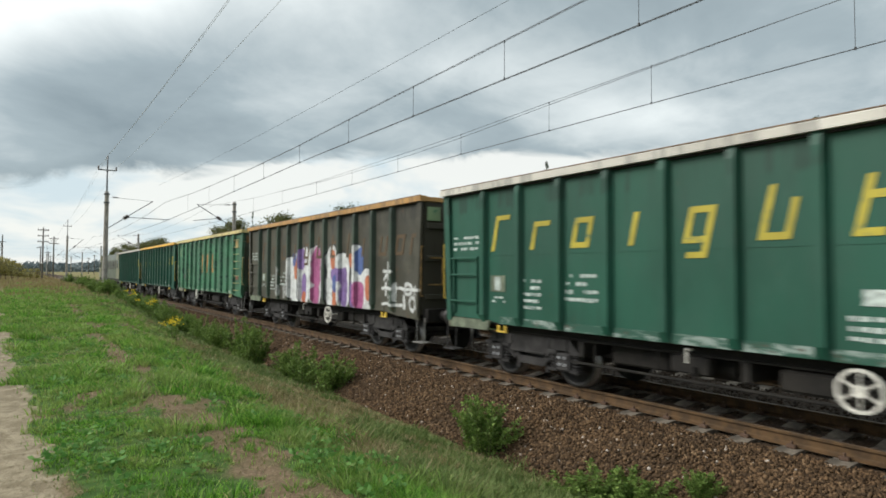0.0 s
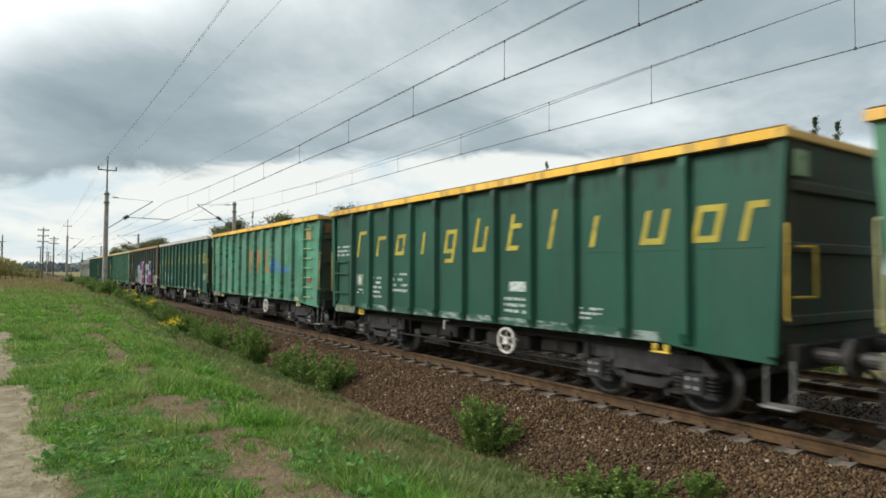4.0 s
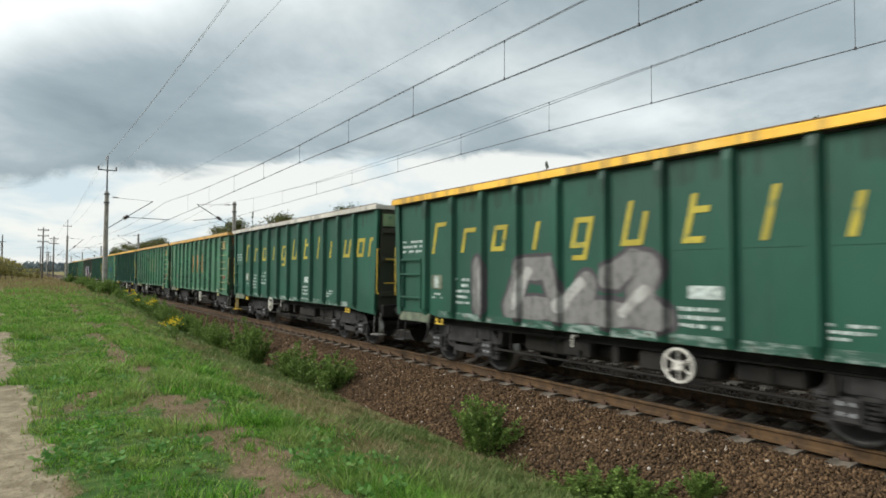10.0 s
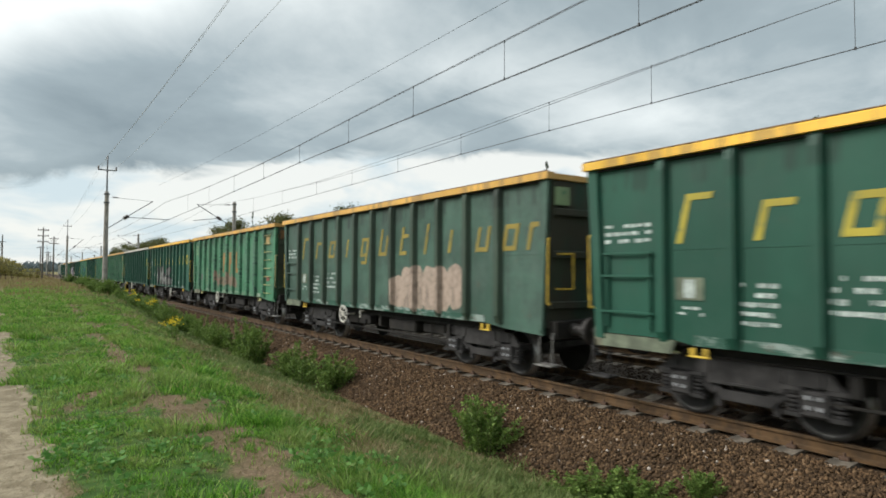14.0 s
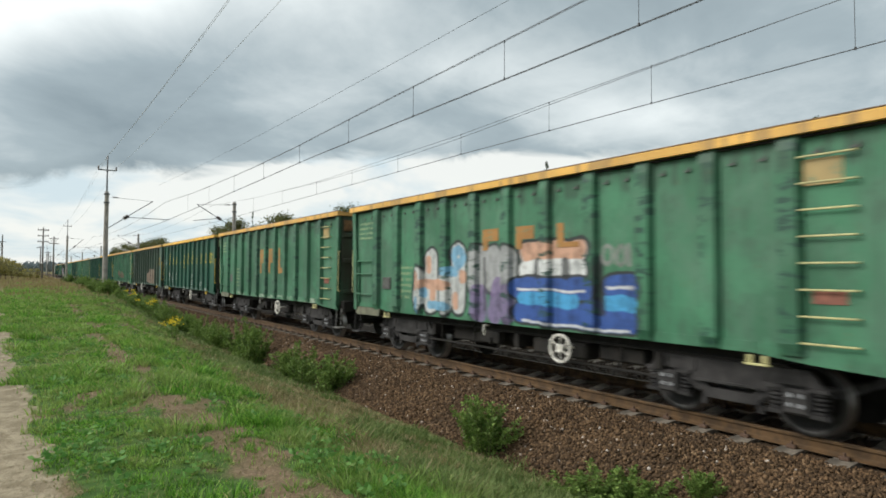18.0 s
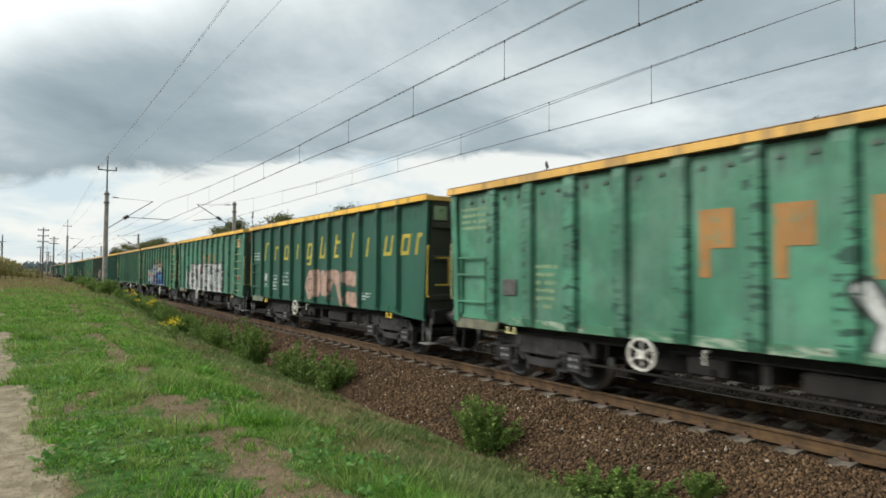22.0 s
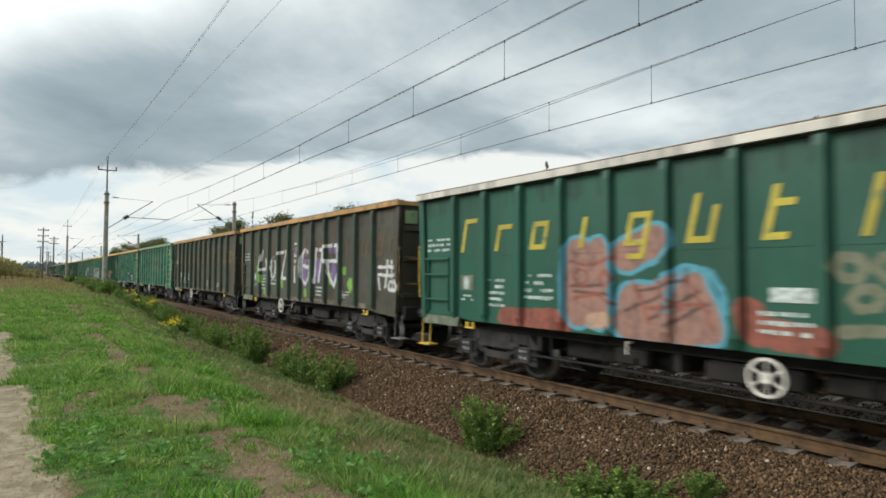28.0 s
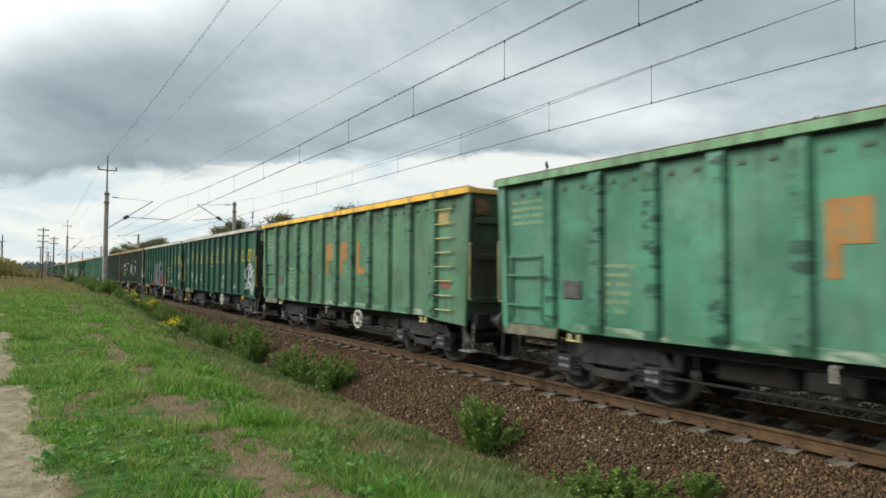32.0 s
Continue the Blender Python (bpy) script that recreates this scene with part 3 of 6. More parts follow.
def coaming_bm(s):
    bm = B()
    pts = [(s * (HALF - 0.06), Z_TOP), (s * (HALF + 0.135), Z_TOP), (s * (HALF + 0.135), 3.77), (s * (HALF + 0.12), 3.785), (s * (HALF - 0.04), 3.785), (s * (HALF - 0.06), 3.77)]
    return prism(bm, pts, 'y', 0.0, -BODY)


def end_coaming_bm(y0, y1):
    bm = B()
    pts = [(y0, Z_TOP + 0.003), (y1, Z_TOP + 0.003), (y1, 3.765), (y0, 3.765)]
    return prism(bm, pts, 'x', -HALF + 0.065, HALF - 0.065)


def build_wagon(kind):
    """A high-sided bogie wagon for loose goods; kind 'dark' or 'light' sets the pattern of ribs, ladders and marks."""
    w = thing("freight_wagon", "", "freight wagon")
    wide = kind == "light"
    for s in (-1, 1):
        part("side_wall", side_sheet_bm(s), M["sill"], w)
        for y in RIBS:
            part("rib", rib_bm(s, -y, wide), M["sill"], w)
        part("top_rail", coaming_bm(s), M["sill"], w)
        # black strip added to stand for the shade below the rim
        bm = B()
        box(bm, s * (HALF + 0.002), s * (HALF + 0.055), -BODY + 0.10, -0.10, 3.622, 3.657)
        part("rim_gutter", bm, M["under"], w, "dark strip standing for the shade under the rim")
        bm = B()
        box(bm, s * (HALF + 0.085), s * (HALF + 0.128), -BODY + 0.02, -0.02, 3.787, 3.805, 0.004)
        part("rim_bead", bm, M["bead"], w, "thin rusty bead on the rim")
        for y in (0.0, -BODY):
            g = 1 if y == 0.0 else -1
            bm = B()
            prism(bm, [(y - g * 0.05, Z_TOP), (y - g * 0.24, Z_TOP), (y - g * 0.36, 1.02), (y - g * 0.21, 1.02)], 'x', s * (HALF + 0.004), s * (HALF + 0.07))
            part("corner_post", bm, M["sill"], w)
    for y in (0.0, -BODY):
        g = 1 if y == 0.0 else -1
        bm = B()
        prism(bm, [(y - g * 0.06, Z_TOP), (y - g * 0.11, Z_TOP), (y - g * 0.27, 1.05), (y - g * 0.22, 1.05)], 'x', -HALF + 0.055, HALF - 0.055)
        part("end_wall", bm, M["sill"], w)
        for z, x0, x1 in ((1.45, -1.3, 1.3), (2.35, -1.3, 1.3), (3.1, -1.3, 1.3)):
            bm = B()
            off = 0.06 + (Z_TOP - z) * 0.061
            box(bm, x0, x1, y - g * (off - 0.05), y - g * (off - 0.005), z - 0.07, z + 0.07, 0.02)
            part("end_stiffener", bm, M["sill"], w)
        part("end_rail", end_coaming_bm(y, y - g * 0.14), M["sill"], w)
        bm = B()
        box(bm, -1.3, 1.3, y - g * 0.24, y - g * 0.02, 0.86, 1.18, 0.02)
        part("headstock", bm, M["sill"] if g > 0 else M["under"], w)
        for s in (-1, 1):
            bm = B()
            rod(bm, (s * 0.875, y - g * 0.02, 1.03), (s * 0.875, y + g * 0.26, 1.03), 0.11, 14, 0.10)
            rod(bm, (s * 0.875, y + g * 0.22, 1.03), (s * 0.875, y + g * 0.355, 1.03), 0.075, 12)
            rod(bm, (s * 0.875, y + g * 0.355, 1.03), (s * 0.875, y + g * 0.396, 1.03), 0.235, 18, 0.215)
            part("buffer", bm, M["buffer"], w, smooth=False)
        bm = B()
        rod(bm, (0, y - g * 0.1, 0.98), (0, y + g * 0.30, 0.98), 0.045, 8)
        rod(bm, (0, y + g * 0.30, 0.98), (0, y + g * 0.39, 0.95), 0.06, 8)
        rod(bm, (-0.16, y + g * 0.30, 0.96), (0.16, y + g * 0.30, 0.96), 0.03, 8)
        part("coupling", bm, M["under"], w)
        bm = B()
        prev = None
        for i in range(7):
            u = i / 6
            p = Vector((0.35, y + g * 0.39 * u, 0.82 - 0.24 * math.sin(math.pi * u / 1.6)))
            if prev is not None:
                rod(bm, prev, p, 0.028, 6)
            prev = p
        part("brake_hose", bm, M["under"], w)
    # floor and underframe
    bm = B()
    box(bm, -HALF + 0.052, HALF - 0.052, -BODY + 0.3, -0.3, 1.06, 1.14)
    part("floor_panel", bm, M["inside"], w)
    for s in (-1, 1):
        bm = B()
        prism(bm, [(s * 1.06, 1.055), (s * 1.36, 1.055), (s * 1.36, 1.03), (s * 1.10, 1.03), (s * 1.10, 0.90), (s * 1.15, 0.90), (s * 1.15, 0.87), (s * 1.06, 0.87)], 'y', -1.6, -BODY + 1.6)
        part("side_sill", bm, M["under"], w)
        bm = B()
        box(bm, s * 0.25, s * 0.40, -BODY + 0.26, -0.26, 0.80, 1.055)
        part("centre_sill", bm, M["under"], w)
    bm = B()
    rod(bm, (0.55, -7.6, 0.68), (0.55, -6.5, 0.68), 0.2, 16)
    part("air_reservoir", bm, M["under"], w, smooth=False)
    bm = B()
    rod(bm, (-0.75, -6.3, 0.70), (-0.75, -5.7, 0.70), 0.17, 14)
    rod(bm, (-0.75, -5.7, 0.70), (-0.75, -3.9, 0.62), 0.03, 6)
    part("brake_cylinder", bm, M["under"], w)
    bm = B()
    box(bm, -1.22, -1.02, -6.1, -5.5, 0.62, 0.86, 0.02)
    rod(bm, (-1.25, -5.9, 0.74), (-1.25, -5.9, 0.60), 0.03, 6)
    part("changeover_box", bm, M["under"], w)
    bm = B()
    box(bm, -1.15, -0.75, -8.3, -7.0, 0.56, 0.84, 0.04)
    part("equipment_box", bm, M["under"], w)
    bm = B()
    rod(bm, (-1.12, -3.2, 0.50), (-1.12, -9.8, 0.50), 0.022, 6)
    for y in (-4.0, -5.2, -7.2, -9.0):
        rod(bm, (-1.12, y, 0.50), (-1.12, y, 0.95), 0.02, 6)
    part("brake_rod", bm, M["under"], w)
    for y0, y1, z0, x0, x1 in ((-4.2, -5.3, 0.55, -0.95, -0.35), (-8.5, -9.4, 0.60, -1.05, -0.45), (-4.6, -6.0, 0.50, 0.5, 1.1), (-8.0, -9.2, 0.55, 0.45, 1.1)):
        bm = B()
        box(bm, x0, x1, y1, y0, z0, 0.868, 0.03)
        part("underframe_box", bm, M["under"], w)
    for xx, zz in ((-0.55, 0.62), (0.2, 0.55), (0.9, 0.6)):
        bm = B()
        rod(bm, (xx, -3.3, zz), (xx, -10.0, zz), 0.03, 6)
        part("brake_pipe", bm, M["under"], w)
    for y in (-3.75, -6.6, -9.75):
        bm = B()
        box(bm, -1.19, 1.19, y - 0.06, y + 0.06, 0.62, 0.868)
        part("cross_member", bm, M["under"], w)
    # bogies
    ws, bg, ab = wheelset_mesh(), mesh_of("bogie", bogie_bm(), M["bogie"]), mesh_of("axlebox", axlebox_bm(), M["bogie"])
    bl = {s: mesh_of("bolt_plate", bolts_bm(s), M["bolt"]) for s in (-1, 1)}
    for c in (-2.40, -10.79):
        bo = part("bogie", bg, None, w, "grimy cast two-axle bogie frame", (0, c, 0))
        for e in (-0.9, 0.9):
            part("wheelset", ws, None, bo, "steel wheels with bright treads", (0, e, 0.46))
            for s in (-1, 1):
                part("axlebox", ab, None, bo, at=(s * 1.06, e, 0.47))
                tagged(part("bolt_plate", bl[s], None, bo, "pale bolt heads on the axle box", (s * 1.06, e, 0.49)), kind="stuff")
    # near-side fittings
    x = -HALF
    for y in (-1.2, -0.42):
        bm = B()
        box(bm, x - 0.055, x - 0.002, y - 0.022, y + 0.022, 1.2, 2.35)
        part("step_rail", bm, M["sill"], w)
    for z in (1.44, 1.98, 2.32):
        bm = B()
        box(bm, x - 0.085, x - 0.057, -1.27, -0.35, z - 0.02, z + 0.02, 0.006)
        part("step_rung", bm, M["sill"], w)
    bm = B()
    prism(bm, [(-0.30, 1.09), (-1.62, 1.09), (-1.55, 0.90), (-0.32, 0.90)], 'x', x + 0.002, x - 0.045)
    part("corner_skirt", bm, M["sill"] if wide else M["skirt"], w, "faded grimy corner skirt")
    bm = B()
    for y in (-1.98, -11.37):
        box(bm, x - 0.01, x - 0.05, y - 0.13, y - 0.06, 0.92, 1.02, 0.01)
        box(bm, x - 0.01, x - 0.05, y + 0.06, y + 0.13, 0.92, 1.02, 0.01)
        box(bm, x - 0.01, x - 0.06, y - 0.15, y + 0.15, 0.89, 0.92, 0.008)
        part("jacking_bracket", bm, M["rung"] if wide else M["yellow"], w, "yellow lifting-point bracket")
        bm = B()
    bm.free()
    for y, g in ((-0.12, 1), (-BODY + 0.12, -1)):
        bm = B()
        rod(bm, (x - 0.055, y + g * 0.04, 1.48), (x - 0.055, y + g * 0.06, 2.62), 0.014, 6)
        for z in (1.48, 2.62):
            rod(bm, (x - 0.055, y + g * 0.05, z), (x + 0.02, y + g * 0.02, z), 0.018, 6)
        part("grab_rail", bm, M["rung"] if wide else M["yellow"], w, "yellow shunter's grab rail")
        bm = B()
        yy = y + g * 0.05
        rod(bm, (x + 0.06, yy, 0.98), (x + 0.03, yy, 0.42), 0.017, 6)
        rod(bm, (x + 0.06, yy - g * 0.32, 0.98), (x + 0.03, yy - g * 0.32, 0.42), 0.017, 6)
        box(bm, x - 0.06, x + 0.22, yy - g * 0.36, yy + g * 0.04, 0.395, 0.425, 0.008)
        part("foot_step", bm, M["step"], w, "hanging steel foot step")
        if not wide:
            bm = B()
            ey = y - g * 0.0
            yz = [(ey + g * 0.13, 2.36), (ey + g * 0.13, 1.74)]
            rod(bm, (-1.22, yz[0][0] - g * 0.12, 2.36), (-0.92, yz[0][0], 2.36), 0.018, 6)
            rod(bm, (-0.92, yz[0][0], 2.36), (-0.92, yz[1][0], 1.74), 0.018, 6)
            rod(bm, (-1.22, yz[1][0] - g * 0.12, 1.74), (-0.92, yz[1][0], 1.74), 0.018, 6)
            part("end_grab_rail", bm, M["rung"] if wide else M["yellow"], w, "yellow grab rail on the end wall")
        bm = B()
        yy = y + g * 0.075
        box(bm, -1.30, -0.95, yy - 0.012, yy + 0.012, 3.22, 3.54)
        part("end_panel", bm, M["endpanel"] if wide else M["oldstencil"], w, "faded orange panel" if wide else "pale panel on the end wall")
    brake_wheel(w)
    bm = B()
    box(bm, x - 0.012, x - 0.001, -BODY + 1.9, -1.9, 1.045, 1.185)
    part("lower_band", bm, M["sill"], w)
    if not wide:
        bm = B()
        box(bm, x - 0.006, x - 0.001, -BODY + 0.25, -1.3, 2.352, 2.368)
        part("seam", bm, M["sill"], w)
    bm = B()
    rod(bm, (-1.30, -5.9, 0.98), (-1.42, -5.9, 0.98), 0.02, 6)
    rod(bm, (-1.42, -5.9, 0.98), (-1.42, -5.9, 0.80), 0.018, 6)
    part("lever", bm, M["white"], w, "pale changeover lever")
    if wide:
        bm = B()
        box(bm, -0.03, -0.001, -0.035, 0.035, 0.0, 0.03)
        box(bm, -0.03, -0.018, -0.035, -0.015, 0.03, 0.07)
        hook = mesh_of("rope_hook", bm, M["plate"])
        for r in range(12):
            yc = -0.9 if r == 0 else -(RIBS[r - 1] + 0.5175)
            for d in (-0.2, 0.2):
                part("rope_hook", hook, None, w, at=(x, yc + d, 3.42))
        for i in range(8):
            part("ladder_rung", rungs_bm(x - 0.07, -11.78, -12.50, [1.22 + 0.31 * i]), M["rung"], w, "pale ladder rung")
        plate(w, "number_panel", x, -1.25, -0.40, 2.85, 3.36, M["oldstencil"], 4)
        plate(w, "stencil_panel", x, -3.15, -2.62, 1.35, 2.18, M["oldstencil"], 6)
        bm = B()
        box(bm, x - 0.002, x - 0.03, -2.12, -1.72, 1.60, 1.90, 0.008)
        part("label_holder", bm, M["plate"], w, "dark label holder")
        bm = B()
        box(bm, x - 0.002, x - 0.012, -12.36, -11.94, 3.05, 3.36)
        part("warning_panel", bm, M["warning"], w, "pale orange warning panel")
        bm = B()
        box(bm, x - 0.002, x - 0.012, -12.38, -12.02, 1.68, 1.85)
        part("red_mark", bm, M["red"], w, "faded red mark")
        for c, k in ((6.10, 0), (7.10, 0), (8.16, 1)):
            bm = B()
            xx0, xx1 = x - 0.002, x - 0.010
            box(bm, xx0, xx1, -c + 0.26, -c + 0.10, 1.97, 2.88)
            if k == 0:
                box(bm, xx0, xx1, -c + 0.10, -c - 0.22, 2.36, 2.88)
            else:
                box(bm, xx0, xx1, -c + 0.10, -c - 0.24, 1.97, 2.16)
            part("painted_sign", bm, M["orangeletter"], w, "orange painted company mark")
    else:
        plate(w, "number_panel", x, -1.22, -0.36, 2.44, 2.78, M["stencil"], 3)
        bm = B()
        box(bm, x - 0.002, x - 0.014, -2.04, -1.62, 1.66, 1.97)
        part("label_holder", bm, M["skirt"], w, "grey label holder")
        bm = B()
        box(bm, x - 0.015, x - 0.019, -1.91, -1.75, 1.69, 1.94)
        part("paper_label", bm, M["stencil"], w, "white waybill in its holder")
        plate(w, "stencil_panel", x, -2.05, -1.65, 1.42, 1.58, M["stencil"], 2)
        plate(w, "stencil_panel", x, -3.02, -2.56, 1.32, 1.92, M["stencil"], 5)
        plate(w, "stencil_panel", x, -4.32, -3.58, 1.50, 2.02, M["stencil"], 4)
        plate(w, "stencil_panel", x, -8.55, -7.9, 1.24, 1.58, M["stencil"], 3)
        bm = B()
        box(bm, x - 0.002, x - 0.012, -8.60, -8.05, 1.68, 1.86)
        part("white_panel", bm, M["stencil"], w, "white panel")
        plate(w, "stencil_panel", x, -10.3, -9.8, 1.25, 1.48, M["stencil"], 3)
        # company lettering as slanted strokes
        for sh, c in zip("G s w i g h t T i n w s".split(), (1.88, 2.94, 3.98, 5.05, 6.10, 7.15, 8.16, 9.19, 10.16, 11.26, 12.10, 12.74)):
            part("painted_sign", stroke_bm(x, -c, sh), M["letter"], w, "yellow slanted company mark")
    return w


MARK_COLUMNS = (-0.20, -0.11, 0.11, 0.20)
MARK_ROWS = (2.235, 2.318, 2.44, 2.53, 2.85, 2.94, 3.03, 3.12)


def stroke_bm(x, y, sh):
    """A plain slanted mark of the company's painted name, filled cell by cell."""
    bm = B()
    k = 0.24
    rows = ["   ", "   "] if sh != "g" else [" ##", "  #"]
    rows += {"G": ["#  ", "#  ", "#  ", "#  ", "###"], "s": ["#  ", "#  ", "###"], "w": ["###", "# #", "###"], "i": ["#  ", "#  ", "#  "], "g": ["###", "# #", "###"],
             "h": ["###", "# #", "# #", "#  ", "#  "], "t": ["## ", "#  ", "## ", "#  ", "#  "], "T": ["#  ", "#  ", "#  ", "#  ", "#  "], "n": ["###", "# #", "# #"]}[sh]
    y -= 0.12 if sh in "iT" else 0.05 if sh in "st" else 0.0
    for z0, z1, row in zip(MARK_ROWS, MARK_ROWS[1:], rows):
        for a, b, cell in zip(MARK_COLUMNS, MARK_COLUMNS[1:], row):
            if cell == "#":
                y0, y1 = y - (z0 - 2.65) * k, y - (z1 - 2.65) * k
                prism(bm, [(y0 - a, z0), (y0 - b, z0), (y1 - b, z1), (y1 - a, z1)], 'x', x - 0.002, x - 0.010)
    bmesh.ops.remove_doubles(bm, verts=bm.verts, dist=0.0005)
    return bm


def rungs_bm(x, y0, y1, zs):
    bm = B()
    for z in zs:
        rod(bm, (x, y0, z), (x, y1, z), 0.013, 6)
        for y in (y0, y1):
            rod(bm, (x, y, z), (x + 0.07, y, z), 0.013, 6)
    return bm


def plate(w, name, x, y0, y1, z0, z1, mat, rows):
    """Small stencilled writing as plain bars."""
    bm = B()
    h = (z1 - z0) / rows
    rng = random.Random(int(abs(y0 * 100) + z0 * 31))
    for i in range(rows):
        y = y1
        while y > y0 + 0.05:
            l = rng.uniform(0.03, 0.13)
            if rng.random() < 0.82:
                box(bm, x - 0.002, x - 0.006, max(y - l, y0), y, z1 - (i + rng.uniform(0.5, 0.66)) * h, z1 - (i + 0.12) * h)
            y -= l + rng.uniform(0.015, 0.05)
    tagged(part(name, bm, mat, w, "pale stencilled panel"), kind="stuff")


def loop(u, z, a, b, n=8, start=0.0, end=1.0):
    return [(u + a * math.cos(2 * math.pi * (start + (end - start) * k / n)), z + b * math.sin(2 * math.pi * (start + (end - start) * k / n))) for k in range(n + 1)]


def up(u, z0, z1, lean=0.0):
    return [(u, z0), (u + lean, z1)]


def flat(u0, u1, z):
    return [(u0, z), (u1, z)]


PEACH, MAGENTA, FLAME, NAVY = (0.46, 0.26, 0.17), (0.33, 0.07, 0.20), (0.42, 0.12, 0.045), (0.035, 0.085, 0.28)
GREY_SPRAY, INK, ROSE, TAN_PINK = (0.22, 0.22, 0.21), (0.025, 0.028, 0.03), (0.34, 0.13, 0.12), (0.40, 0.265, 0.205)
AZURE, SALMON_DARK = (0.06, 0.29, 0.52), (0.24, 0.075, 0.055)

# sprayed pictures: from, to, bottom, top, layers (lines, half width, colour, rim colour, rim width, density)
BLOCKS = (4.3, 13.2, 1.05, 2.8, (
    ([up(4.75, 1.5, 2.2), up(5.1, 1.3, 2.3), up(5.95, 1.25, 2.5), up(6.9, 1.25, 2.5), up(8.1, 1.25, 2.45), up(8.9, 1.3, 2.2), up(9.75, 1.3, 2.4), up(10.35, 1.35, 1.75)], 0.36, WHITE, INK, 0.05, 0.95),
    ([up(5.9, 1.2, 1.75), up(5.75, 2.3, 2.6), up(8.95, 1.2, 1.95), up(9.5, 1.25, 1.6), flat(8.2, 8.9, 1.95)], 0.20, PURPLE, None, 0, 0.95),
    ([up(6.95, 1.8, 2.55), up(6.9, 1.2, 1.35), up(9.9, 1.2, 1.5)], 0.27, MAGENTA, None, 0, 0.95),
    ([up(8.15, 2.25, 2.5), up(10.4, 1.45, 1.75), up(5.15, 1.95, 2.3), up(8.3, 1.2, 1.4), up(5.9, 1.1, 1.25), up(9.4, 2.3, 2.4)], 0.17, FLAME, None, 0, 0.95),
    ([up(9.95, 2.15, 2.5), up(5.0, 2.4, 2.5), up(8.3, 1.6, 1.75)], 0.18, NAVY, None, 0, 0.9),
    ([up(3.5, 1.25, 1.5), up(3.45, 1.65, 2.1), up(4.0, 1.2, 1.5)], 0.11, WHITE, None, 0, 0.5),
    ([up(11.5, 1.85, 2.25), flat(11.3, 11.8, 2.05), flat(11.2, 13.1, 1.62), up(11.4, 1.45, 1.75), up(11.9, 1.35, 1.75), loop(12.5, 1.62, 0.18, 0.14), up(12.9, 1.2, 1.7),
      flat(11.2, 12.2, 1.22), up(12.3, 1.15, 1.45), loop(12.7, 1.28, 0.16, 0.15), up(11.7, 1.1, 1.45), up(11.3, 1.85, 2.1, 0.3)], 0.04, WHITE, None, 0, 0.85)))
BLUE_SCRAWL = (8.6, 10.5, 1.9, 2.5, (([[(8.7, 2.05), (8.9, 2.45), (9.15, 2.1), (8.75, 2.2)], [(9.3, 2.1), (9.5, 2.4), (9.75, 2.05), (10.4, 2.15)]], 0.085, (0.045, 0.16, 0.42), None, 0, 0.75),))
PALE_LETTERS = (3.0, 8.0, 1.1, 2.4, (
    ([up(3.35, 1.35, 2.15), [(4.3, 1.35), (4.7, 2.1), (5.3, 2.1), (5.6, 1.4)], [(6.2, 1.85), (6.1, 1.4)], [(6.75, 1.95), (7.1, 2.2), (7.5, 2.1), (7.2, 1.7), (7.6, 1.4)], flat(4.5, 7.6, 1.4)], 0.20, GREY_SPRAY, (0.075, 0.05, 0.065), 0.07, 0.8),
    ([up(3.4, 1.5, 2.1), [(4.5, 1.45), (4.8, 2.05)], [(5.6, 1.45), (6.05, 1.85)], [(6.9, 1.45), (7.3, 1.75)]], 0.09, (0.42, 0.42, 0.40), None, 0, 0.8)))
PINK_SCRAWL = (4.2, 8.2, 1.3, 2.1, (([[(4.3, 1.5), (4.6, 1.9), (5.0, 1.5), (5.5, 1.9)], [(5.9, 1.5), (6.6, 1.85), (7.2, 1.45)], [(7.4, 1.9), (7.9, 1.5)], flat(5.2, 7.6, 1.6)], 0.17, ROSE, None, 0, 0.55),))
BEIGE_BLOCK = (7.4, 10.7, 1.1, 2.2, (([up(7.9, 1.4, 1.7), up(8.3, 1.4, 1.9), up(8.8, 1.4, 1.9), up(9.3, 1.4, 1.9), up(9.8, 1.4, 1.9), up(10.3, 1.5, 1.95)], 0.27, BEIGE, None, 0, 0.85),
    ([up(8.55, 1.2, 1.6), up(9.6, 1.5, 2.1)], 0.03, (0.16, 0.13, 0.11), None, 0, 0.6)))
